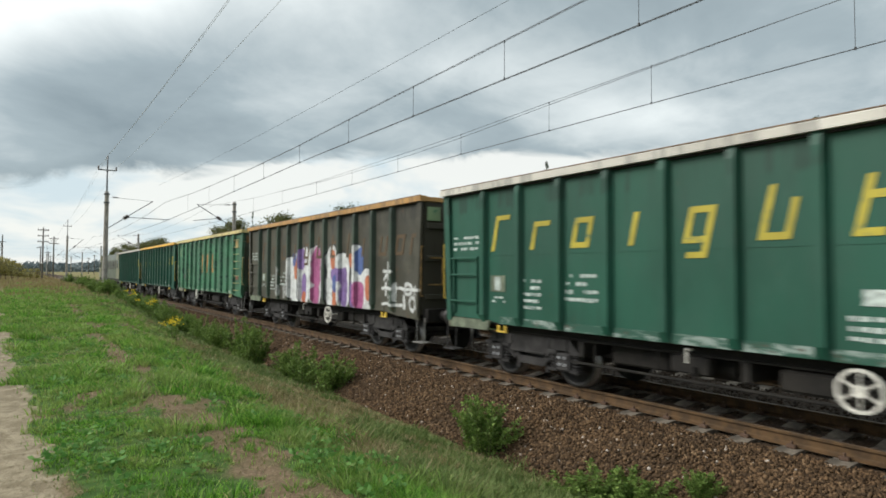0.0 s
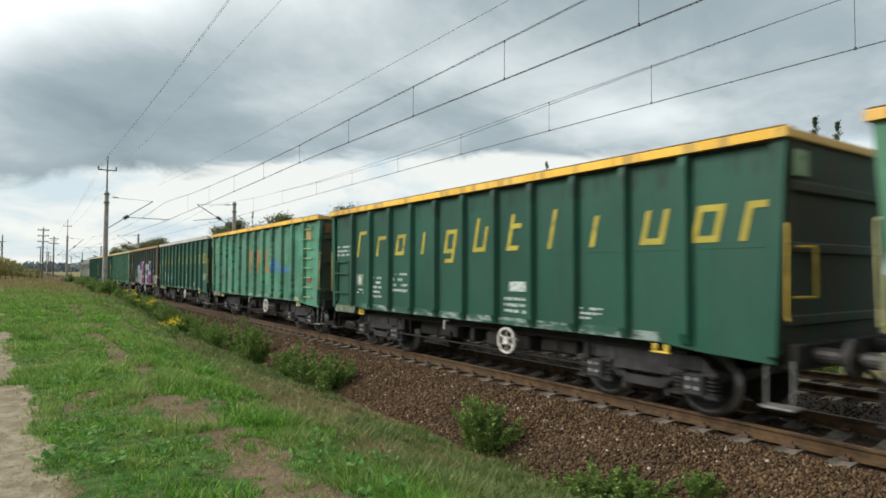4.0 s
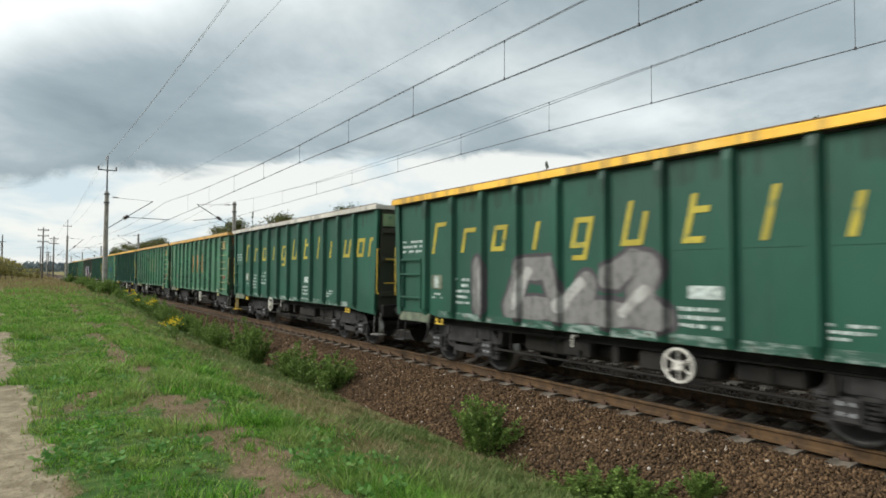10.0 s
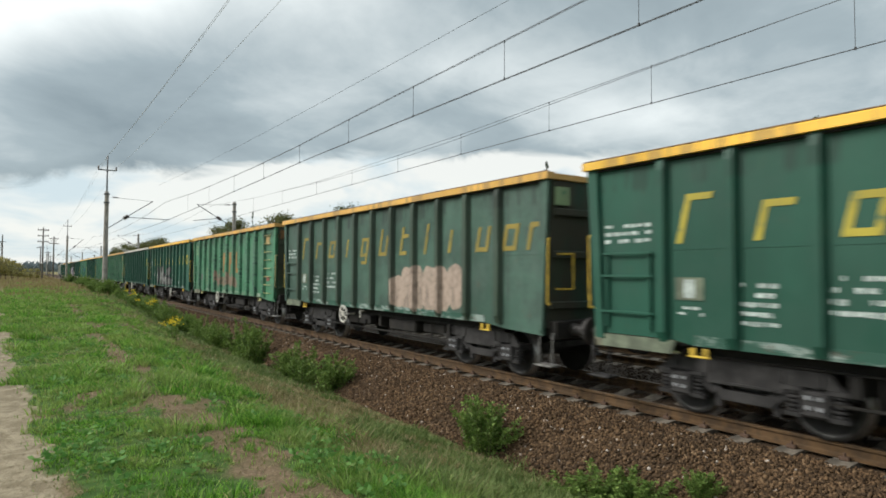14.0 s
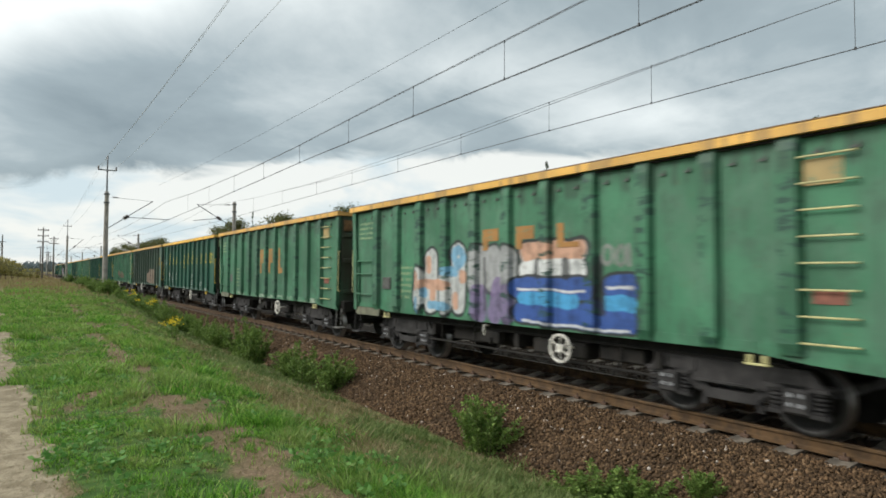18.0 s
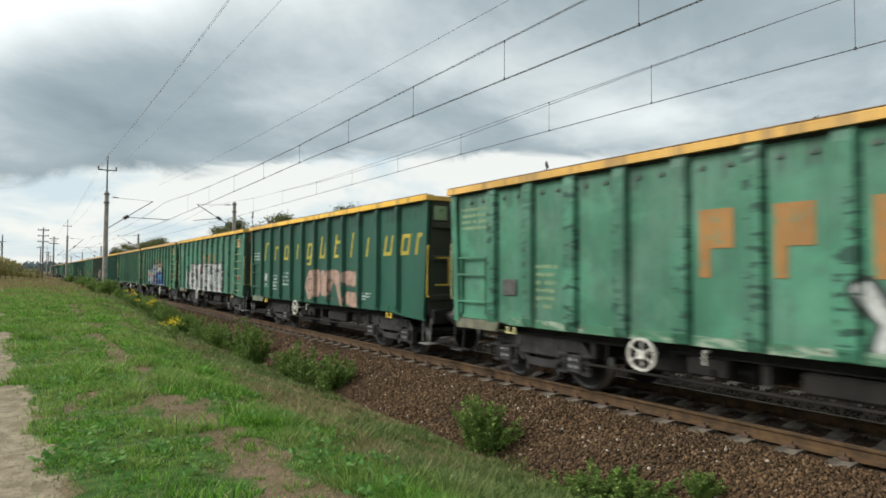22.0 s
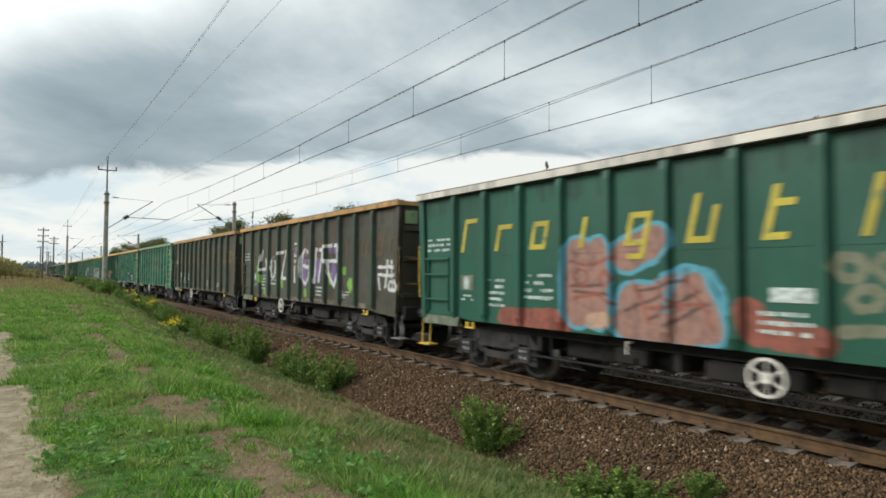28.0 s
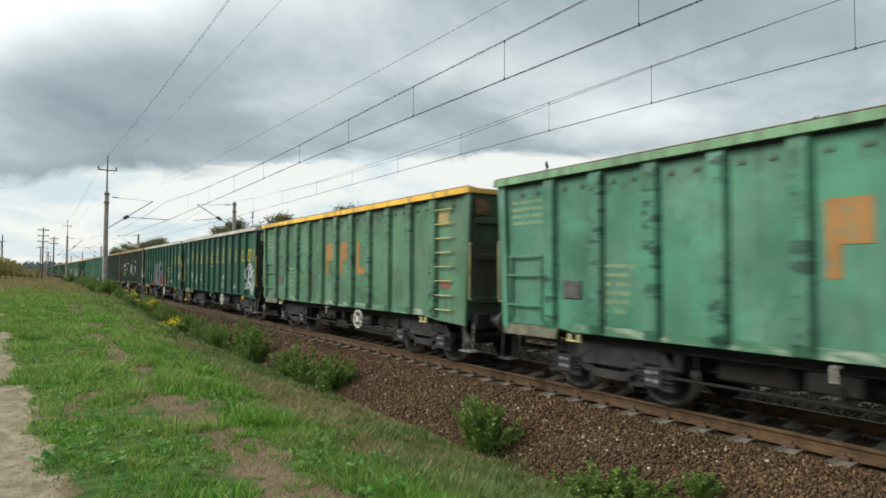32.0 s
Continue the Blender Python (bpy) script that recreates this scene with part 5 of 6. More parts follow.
# ---------------------------------------------------------------- masts and wires
MAST = plain("mast_concrete", (0.30, 0.28, 0.25), 0.9, 0, 0.25, 2)
STEEL = plain("galvanised_steel", (0.10, 0.105, 0.11), 0.6, 0.4, 0.3, 5)
INSUL = plain("brown_insulator", (0.06, 0.045, 0.04), 0.35, 0, 0.2, 20)
WIRE = plain("dark_copper_wire", (0.06, 0.066, 0.07), 0.6, 0.3, 0.2, 10)
LINE = plain("weathered_aluminium_line", (0.36, 0.39, 0.40), 0.6, 0.2, 0.15, 10)
TIMBER = plain("old_timber_pole", (0.10, 0.085, 0.07), 0.9, 0, 0.3, 3)


def build_mast(x, y, z0, side, reach, tall, hz, tip=-0.75):
    """A catenary mast; side +1 carries its arm towards +x. reach: to the wire; hz: contact wire height."""
    m = thing("catenary_mast", "grey concrete catenary mast with a steel bracket arm" if tall else "grey concrete catenary mast beyond the second track",
              "catenary mast", (x, y, 0), "catenary masts along the line")
    bm = B()
    rod(bm, (0, 0, z0 - 0.6), (0, 0, 8.1), 0.20, 12, 0.14)
    part("pole", bm, MAST, m)
    bm = B()
    for z in (7.25, 7.9):
        ring(bm, (0, 0, z), 0.21, 0.06, 0.10, 12, 'z')
    part("clamp_band", bm, STEEL, m)
    if tall:
        bm = B()
        rod(bm, (0, 0, 7.9), (0, 0, 10.7), 0.06, 8, 0.045)
        part("mast_extension", bm, STEEL, m)
        bm = B()
        rod(bm, (-0.62, 0, 9.75), (0.62, 0, 9.75), 0.045, 6)
        part("crossarm", bm, STEEL, m)
        for dx, zz in ((-0.6, 9.78), (0.6, 9.78), (0, 10.6)):
            bm = B()
            for k in range(4):
                rod(bm, (dx, 0, zz + k * 0.07), (dx, 0, zz + 0.05 + k * 0.07), 0.075, 10, 0.045)
            part("pin_insulator", bm, INSUL, m)
    a, c = Vector((side * 0.12, 0, hz - (0.75 if tall else 0.3))), Vector((side * (reach + tip), 0, hz + 1.5))
    u = a.lerp(c, 0.40)
    bm = B()
    rod(bm, a, c, 0.032, 8)
    rod(bm, u, (side * (reach + (0.55 if tall else 1.4)), 0, hz + 0.12), 0.025, 8)
    rod(bm, (side * (reach + 0.1), 0, hz + 0.12), (side * (reach + 0.02), 0, hz), 0.02, 6)
    rod(bm, (side * 0.1, 0, hz + 1.65), c, 0.012, 6)
    part("bracket_arm", bm, STEEL, m)
    for p, d in ((u, c - a), (Vector((side * 0.6, 0, hz + 1.63)), Vector((1, 0, 0)))):
        bm = B()
        d = d.normalized()
        for k in range(5):
            q = p + d * (k - 2) * 0.085
            rod(bm, q - d * 0.03, q + d * 0.03, 0.16 if p is u else 0.06, 10, 0.10 if p is u else 0.04)
        part("insulator", bm, INSUL, m)
    return m


for i, (x, y) in enumerate(((4.95, 53.0), (5.75, 124.0), (5.75, 188.0), (5.75, 250.0), (5.75, 310.0), (5.75, 370.0), (4.95, -10.0))):
    build_mast(x, y, 0.4, 1, TRACK_X - x, True, 6.05)
for x, y in ((14.95, 54.5), (14.95, 110.0), (14.95, 170.0), (14.95, 230.0), (14.95, 290.0), (14.95, -8.0)):
    build_mast(x, y, -0.4, -1, 14.95 - TRACK2_X, False, 6.2, 1.1)


def wire_thing(name, label, pts, r, cat="overhead wire", mat=None):
    cu = bpy.data.curves.new(name, 'CURVE')
    cu.dimensions = '3D'
    cu.bevel_depth, cu.bevel_resolution = r, 1
    sp = cu.splines.new('POLY')
    sp.points.add(len(pts) - 1)
    for p, c in zip(sp.points, pts):
        p.co = (*c, 1)
    tmp = bpy.data.objects.new("tmp", cu)
    scene.collection.objects.link(tmp)
    me = bpy.data.meshes.new_from_object(tmp.evaluated_get(bpy.context.evaluated_depsgraph_get()))
    bpy.data.objects.remove(tmp)
    bpy.data.curves.remove(cu)
    me.name = name
    me.materials.clear()
    me.materials.append(mat or WIRE)
    ob = new(name, me)
    return tagged(ob, label, cat, "overhead wires above the railway")


def sag(y, y0, y1, z0, z1, dip):
    u = (y - y0) / (y1 - y0)
    return z0 + (z1 - z0) * u - dip * 4 * u * (1 - u)


def span_points(xf, zf, ya, yb, n):
    return [(xf(y), y, zf(y)) for y in np.linspace(ya, yb, n)]


def contact_1(y):
    return np.interp(y, [-10, 5, 22, 53, 112, 352], [6.30, 6.40, 6.42, 6.02, 6.0, 6.0])


def messenger_1(y):
    if y < 53:
        return np.interp(y, [-10, 0, 10, 18, 24, 30, 42, 53], [7.65, 7.42, 7.28, 7.19, 7.08, 7.06, 7.2, 7.54])
    u = ((y - 53) % 59.5) / 59.5
    return 7.54 - 0.7 * 4 * u * (1 - u)


def contact_2(y):
    return np.interp(y, [-10, 5, 18, 31, 54, 110, 352], [6.25, 6.28, 6.31, 6.27, 6.2, 6.2, 6.2])


def messenger_2(y):
    if y < 54.5:
        return np.interp(y, [-8, 5, 9.6, 13.2, 18, 31, 42, 54.5], [7.6, 7.32, 7.24, 7.16, 7.03, 6.95, 7.15, 7.7])
    u = ((y - 54.5) % 57) / 57
    return 7.7 - 0.8 * 4 * u * (1 - u)


def stagger(cx, y):
    return cx + 0.15 * math.sin((y - 20) / 59.0 * math.pi)


for name, label, cx, zf, r in (
        ("contact_wire", "taut dark contact wire above the near track", TRACK_X, contact_1, 0.009),
        ("messenger_wire", "dark messenger wire holding the droppers", TRACK_X, messenger_1, 0.007),
        ("contact_wire", "taut dark contact wire above the far track", TRACK2_X, contact_2, 0.011),
        ("messenger_wire", "dark messenger wire above the far track", TRACK2_X, messenger_2, 0.007)):
    wire_thing(name, label, span_points(lambda y: stagger(cx, y), zf, -10, 352, 260), r)
# a twin contact wire beside the near one, and the second messenger strand
wire_thing("contact_wire", "second strand of the twin contact wire", span_points(lambda y: stagger(TRACK_X, y) + 0.05, lambda y: contact_1(y) + 0.005, -10, 352, 260), 0.006)
wire_thing("messenger_wire", "second strand of the messenger wire", span_points(lambda y: stagger(TRACK_X, y) + 0.03, lambda y: messenger_1(y) + 0.045, -10, 120, 120), 0.007)
wire_thing("messenger_wire", "auxiliary strand of the far messenger wire", span_points(lambda y: stagger(TRACK2_X, y), lambda y: messenger_2(y) - 0.16 * max(0.0, 1 - abs(y - 22) / 16.0), -10, 54.5, 60), 0.007)
wire_thing("feeder_wire", "slack feeder wire above the near track",
           [(8.6, y, z) for y, z in ((-10, 8.1), (0, 7.95), (10, 8.0), (20, 8.1), (30, 8.26), (40, 8.5), (53, 8.9))], 0.0055)
for dx, z0, z1 in ((-0.6, 9.95, 9.95), (0.6, 9.95, 9.95), (-0.05, 10.8, 10.8)):
    pts = []
    for ya, yb in ((-10, 53), (53, 124), (124, 188), (188, 250), (250, 310)):
        pts += [(float(np.interp(y, [-10, 53, 124, 310], [4.95, 4.95, 5.75, 5.75])) + dx, y, sag(y, ya, yb, z0, z1, 0.55 if dx else 1.4)) for y in np.linspace(ya, yb, 24)]
    wire_thing("power_line", "thin power line on the mast tops", pts, 0.0065, "power line", LINE)


def build_dropper(x, y, zc, zm):
    bm = B()
    rod(bm, (x, y, zc), (x, y, zm), 0.006, 5)
    rod(bm, (x, y, zc - 0.02), (x, y, zc + 0.035), 0.022, 6)
    rod(bm, (x, y, zm - 0.03), (x, y, zm + 0.02), 0.018, 6)
    ob = new("dropper", mesh_of("dropper", bm, WIRE))
    return tagged(ob, "thin dropper wire hung from the messenger", "dropper wire", "droppers of the catenary")


for y in (6.85, 10.55, 14.55, 18.8, 23.4, 28.0, 33.0, 38.5, 44.5, 2.6, -1.5):
    build_dropper(stagger(TRACK_X, y), y, contact_1(y), messenger_1(y))
for y in (5.05, 9.63, 13.3, 17.86, 22.5, 27.0, 31.5, 37.0, 43.0, 1.0):
    build_dropper(stagger(TRACK2_X, y), y, contact_2(y), messenger_2(y))


def build_timber_pole(x, y, h, arms):
    p = thing("telegraph_pole", "dark weathered timber line pole with short crossarms", "utility pole", (x, y, 0), "far line poles")
    bm = B()
    rod(bm, (0, 0, -0.5), (0, 0, h), 0.17, 8, 0.11)
    part("pole", bm, TIMBER, p)
    for k in range(arms):
        bm = B()
        z = h - 0.5 - k * 1.1
        box(bm, -0.9, 0.9, -0.06, 0.06, z - 0.07, z + 0.07)
        for dx in (-0.8, -0.4, 0.4, 0.8):
            rod(bm, (dx, 0, z), (dx, 0, z + 0.28), 0.06, 6, 0.03)
        part("crossarm", bm, TIMBER, p)


for x, y, h, a in ((2.5, 138.0, 10.2, 3), (4.9, 160.0, 9.6, 2), (3.2, 205.0, 9.0, 1), (6.4, 260.0, 9.0, 1), (8.9, 330.0, 9.0, 1), (24.0, 300.0, 9.0, 1), (27.0, 370.0, 9.0, 1), (-4.2, 155.0, 9.4, 0)):
    build_timber_pole(x, y, h, a)


# ---------------------------------------------------------------- plants
def np_mesh(name, verts, faces, mat):
    """A mesh from arrays of corners and of triangles."""
    me = bpy.data.meshes.new(name)
    nv, nf = len(verts), len(faces)
    me.vertices.add(nv)
    me.vertices.foreach_set("co", np.asarray(verts, np.float32).ravel())
    me.loops.add(nf * 3)
    me.loops.foreach_set("vertex_index", np.asarray(faces, np.int32).ravel())
    me.polygons.add(nf)
    me.polygons.foreach_set("loop_start", np.arange(nf, dtype=np.int32) * 3)
    me.polygons.foreach_set("loop_total", np.full(nf, 3, np.int32))
    me.update(calc_edges=True)
    me.validate()
    me.materials.append(mat)
    return me


def leaf_material(name, stops, rough=0.6, patch=None):
    m = Mat(name, rough)
    c = m.ramp(m.island(), stops)
    n = m.noise(1.3, 3)
    c = m.mix(m.math('MULTIPLY', m.step(n, 0.35, 0.7), 0.35), c, shade(stops[-1][1], 1.1))
    if patch:
        big = m.math('ADD', m.math('MULTIPLY', m.noise(0.55, 4, 0.6), 0.65), m.math('MULTIPLY', m.noise(2.8, 3, 0.6), 0.35))
        c = m.mix(m.math('MULTIPLY', m.step(big, 0.48, 0.62), 0.5), c, patch)
    m.color(c)
    m.b.inputs["Specular IOR Level"].default_value = 0.25
    tr = m.nt.nodes.new("ShaderNodeBsdfTranslucent")
    m.put(tr.inputs["Color"], c)
    mx = m.nt.nodes.new("ShaderNodeMixShader")
    mx.inputs[0].default_value = 0.35
    m.link(m.b.outputs[0], mx.inputs[1])
    m.link(tr.outputs[0], mx.inputs[2])
    m.link(mx.outputs[0], m.nt.nodes["Material Output"].inputs["Surface"])
    return m.m


RNG = np.random.default_rng(11)


def leaf_cloud(pts, size, rng, flat=0.5):
    """Small pointed leaves, two triangles each, at the points given."""
    n = len(pts)
    d = rng.normal(size=(n, 3))
    d[:, 2] = np.abs(d[:, 2]) * flat
    d /= np.linalg.norm(d, axis=1)[:, None]
    u = np.cross(d, rng.normal(size=(n, 3)))
    u /= np.linalg.norm(u, axis=1)[:, None] + 1e-9
    s = size * rng.uniform(0.6, 1.4, n)[:, None]
    a, b = pts, pts + d * s
    mid = (a + b) / 2
    v = np.stack([a, mid + u * s * 0.28, b, mid - u * s * 0.28], 1).reshape(-1, 3)
    k = np.arange(n)[:, None] * 4
    f = np.concatenate([k + [0, 1, 2], k + [0, 2, 3]], 0)
    return v, f


BUSH_LEAF = leaf_material("bush_leaf", [(0, (0.058, 0.118, 0.022)), (0.6, (0.118, 0.205, 0.040)), (1, (0.23, 0.32, 0.08))])
BUSH_STEM = plain("bush_stem", (0.09, 0.09, 0.04), 0.8, 0, 0.3, 10)
YELLOW_FLOWER = leaf_material("yellow_flower", [(0, (0.60, 0.45, 0.02)), (1, (0.80, 0.62, 0.03))])
DRY_STEM = leaf_material("dry_grass_stem", [(0, (0.19, 0.135, 0.07)), (0.6, (0.29, 0.22, 0.12)), (1, (0.24, 0.24, 0.09))])


def bush_meshes(seed, stems, w, h, leaves, size):
    """Upright wiry stems with small leaves close along them."""
    rng = np.random.default_rng(seed)
    bm = B()
    pts = []
    for i in range(stems):
        a, r = rng.uniform(0, 6.28), rng.uniform(0, 0.45) * w
        base = Vector((math.cos(a) * r, math.sin(a) * r, -0.05))
        out = rng.uniform(0.0, 0.85) * w
        lean = Vector((math.cos(a) * out, math.sin(a) * out, h * rng.uniform(0.45, 1.1) * (1.1 - 0.35 * out / w)))
        mid = base + lean * 0.55 + Vector((0, 0, h * 0.06))
        tip = base + lean
        rod(bm, base, mid, 0.007, 4, 0.005)
        rod(bm, mid, tip, 0.005, 4, 0.002)
        k = leaves // stems
        for v in rng.uniform(0.10, 1.0, k):
            p = base.lerp(mid, v / 0.55) if v < 0.55 else mid.lerp(tip, (v - 0.55) / 0.45)
            s = 0.085 * w * (1.25 - v)
            pts.append((p.x + rng.normal() * s, p.y + rng.normal() * s, max(0.02, p.z + rng.normal() * s * 0.8)))
    v, f = leaf_cloud(np.array(pts), size, rng, 0.9)
    return mesh_of("stems", bm, BUSH_STEM), np_mesh("foliage", v, f, BUSH_LEAF)


BUSHES = [bush_meshes(s, 48, 0.55, 0.85, 4600, 0.055) for s in (1, 2, 3)]


def land(x, y):
    return float(max(ground_z(x, y), bed_z(x) if 5.35 < x < 16.6 else -9))


def build_bush(x, y, scale, k, label="leafy green bush growing at the ballast's foot", turn=0.0, squash=1.0):
    b = thing("bush", label, "bush", Matrix.Translation((x, y, land(x, y))) @ Matrix.Rotation(turn, 4, 'Z'), "bushes beside the track")
    st, fo = BUSHES[k % 3]
    for n, me in (("branchwork", st), ("foliage", fo)):
        part(n, me, None, b, at=Matrix.Diagonal((scale, scale, scale * squash, 1)))
    return b


for x, y, s, k, q in ((6.02, 7.70, 1.0, 0, 0.98), (5.85, 15.4, 1.15, 1, 0.9), (6.05, 13.6, 1.15, 2, 0.85), (5.75, 14.6, 0.9, 0, 0.8),
                      (5.75, 5.2, 0.95, 1, 0.52), (6.05, 4.85, 0.9, 2, 0.55), (6.45, 4.2, 0.5, 0, 0.7)):
    build_bush(x, y, s, k, turn=k * 2.1 + x, squash=q)
brng = random.Random(5)
for i in range(24):
    y = 18.0 + i * 1.55
    build_bush(5.55 + 0.25 * math.sin(i * 2.3) - 0.012 * (y - 18), y, brng.uniform(0.85, 1.3), i, "dense green scrub along the ditch",
               brng.uniform(0, 6), brng.uniform(0.8, 1.1))
# invented row of scrub, darkens the view through the gaps between wagons
for i in range(13):
    build_bush(17.3 + 0.5 * math.sin(i * 1.9), 2.0 + i * 2.9, brng.uniform(1.5, 2.0), i, "scrub added beyond the second track to darken the gaps", brng.uniform(0, 6), brng.uniform(0.7, 0.95))
for x, y, s in ((5.0, 50.5, 1.5), (5.6, 52.0, 1.4), (4.2, 51.5, 1.0), (4.6, 48.0, 1.2), (4.4, 55.0, 1.1), (5.4, 58.0, 1.7), (5.2, 64, 1.6), (4.9, 72, 1.5), (5.3, 82, 1.8), (4.9, 95, 1.7)):
    build_bush(x, y, s, int(y), "tall weeds round the mast foot", y)


def build_flower_clump(x, y, n, w, h):
    p = thing("flowering_weed", "clump of tall weeds with yellow flower heads", "wildflower", (x, y, land(x, y)), "yellow flowering weeds")
    rng = np.random.default_rng(int(y * 10))
    bm = B()
    heads, leaves = [], []
    for i in range(n):
        bx, by = rng.normal() * w * 0.5, rng.normal() * w * 0.5
        tx, ty, tz = bx + rng.normal() * 0.12, by + rng.normal() * 0.12, h * rng.uniform(0.7, 1.1)
        rod(bm, (bx, by, -0.05), (tx, ty, tz), 0.008, 4, 0.004)
        heads.append([(tx + rng.normal() * 0.055, ty + rng.normal() * 0.055, tz + abs(rng.normal()) * 0.05) for k in range(26)])
        for k in range(40):
            u = rng.uniform(0.1, 0.9)
            leaves.append((bx + (tx - bx) * u + rng.normal() * 0.05, by + (ty - by) * u + rng.normal() * 0.05, tz * u))
    part("branchwork", bm, BUSH_STEM, p)
    part("foliage", np_mesh("foliage", *leaf_cloud(np.array(leaves), 0.07, rng), BUSH_LEAF), None, p)
    for head in heads:
        part("flower_head", np_mesh("flower_head", *leaf_cloud(np.array(head), 0.045, rng), YELLOW_FLOWER), None, p, "yellow flower head")


build_flower_clump(3.45, 18.4, 7, 0.26, 0.58)
build_flower_clump(4.35, 29.5, 7, 0.34, 0.72)
build_flower_clump(3.95, 33.0, 5, 0.4, 0.75)


def value_noise(x, y, seed):
    """Smooth noise between 0 and 1."""
    xi, yi = np.floor(x).astype(int), np.floor(y).astype(int)
    u, v = x - xi, y - yi
    u, v = u * u * (3 - 2 * u), v * v * (3 - 2 * v)

    def h(a, b):
        n = np.sin(a * 127.1 + b * 311.7 + seed * 74.7) * 43758.5453
        return n - np.floor(n)
    return (h(xi, yi) * (1 - u) + h(xi + 1, yi) * u) * (1 - v) + (h(xi, yi + 1) * (1 - u) + h(xi + 1, yi + 1) * u) * v


def patchy(x, y, s, seed):
    """Uneven patches with no grain along either axis."""
    u, v = 0.82 * x + 0.57 * y, -0.57 * x + 0.82 * y
    w = value_noise(u * s * 1.7 + 5, v * s * 1.7, seed + 40) - 0.5
    q = value_noise(u * s * 1.7, v * s * 1.7 + 7, seed + 41) - 0.5
    a = value_noise(u * s + 1.3 * w, v * s + 1.3 * q, seed)
    b = value_noise((u * 0.6 - v * 0.8) * s * 2.3 + w, (u * 0.8 + v * 0.6) * s * 2.3 + q, seed + 2)
    return 0.66 * a + 0.34 * b


def verge_edge(x, y):
    """Runs from below 0 on the sandy track to above 1 in the grass."""
    return (x + 0.042 * y + 0.5 * (patchy(x, y, 0.8, 5) - 0.5) + 0.42 * (patchy(x, y, 3.6, 6) - 0.5) - 0.22) / 0.40


def cover(x, y):
    """How thick the grass stands: thin on the trodden line and on the sandy track."""
    n = 0.40 * patchy(x, y, 0.9, 3) + 0.32 * patchy(x, y, 2.4, 8) + 0.30 * patchy(x, y, 7.0, 18)
    line = 1.50 + 0.20 * smooth(8.6, 6.0, y) + 0.08 * np.sin(y * 1.3) + 0.012 * np.clip(y - 16, 0, 60)
    worn = np.exp(-((x - line) / (0.20 + 0.24 * smooth(8.6, 5.6, y))) ** 2) * (0.80 + 0.30 * smooth(9.0, 6.5, y))
    far_worn = 0.35 * np.exp(-((x - 2.75) / 0.35) ** 2) * smooth(9.0, 12.0, y) * smooth(30.0, 20.0, y)
    g = np.clip((n - 0.27 - 0.30 * worn - 0.24 * far_worn) * 4.0, 0.03, 1)
    return g * smooth(0.0, 1.0, verge_edge(x, y))


def path_share(x, y):
    return 1 - smooth(0.0, 1.0, verge_edge(x, y))


def write_cover():
    me = ground.data
    co = np.empty(len(me.vertices) * 3, np.float32)
    me.vertices.foreach_get("co", co)
    co = co.reshape(-1, 3)
    for name, fn in (("turf", cover), ("track", path_share)):
        at = me.attributes.new(name, 'FLOAT', 'POINT')
        at.data.foreach_set("value", fn(co[:, 0].astype(float), co[:, 1].astype(float)).astype(np.float32))


write_cover()

GRASS = leaf_material("grass_blade", [(0, (0.030, 0.105, 0.012)), (0.5, (0.112, 0.305, 0.026)), (0.93, (0.26, 0.48, 0.070)), (0.96, (0.36, 0.33, 0.14)), (1, (0.44, 0.38, 0.19))], patch=(0.155, 0.240, 0.062))
DRY_GRASS = leaf_material("dry_grass_blade", [(0, (0.082, 0.092, 0.028)), (0.4, (0.150, 0.140, 0.052)), (0.8, (0.27, 0.215, 0.105)), (1, (0.42, 0.35, 0.20))])


def blades(x, y, h, w, rng, bend=0.5, way=None):
    n = len(x)
    z = np.maximum(rough_z(x, y), np.where((x > 5.35) & (x < 16.6), bed_z(x), -9))
    a = rng.uniform(0, 2 * np.pi, n)
    dx, dy = np.cos(a), np.sin(a)
    b = bend * h * rng.uniform(0.3, 1.2, n)
    la = rng.uniform(0, 2 * np.pi, n) if way is None else way
    lx, ly = np.cos(la), np.sin(la)
    P = np.stack([x, y, z - 0.01], -1)
    side = np.stack([dx, dy, 0 * dx], -1) * (w / 2)[:, None]
    mid = P + np.stack([lx * b * 0.35, ly * b * 0.35, h * 0.6], -1)
    tip = P + np.stack([lx * b, ly * b, h], -1)
    v = np.stack([P - side, P + side, mid + side * 0.75, mid - side * 0.75, tip], 1).reshape(-1, 3)
    k = np.arange(n)[:, None] * 5
    f = np.concatenate([k + [0, 1, 2], k + [0, 2, 3], k + [3, 2, 4]], 0)
    return v, f


def sow(n, x0, x1, y0, y1, rng, keep):
    """Random places, thicker towards the camera's end of the verge."""
    y = y0 * (y1 / y0) ** rng.uniform(0, 1, n)
    x = rng.uniform(x0, x1, n)
    k = rng.uniform(0, 1, n) < keep(x, y)
    return x[k], y[k]


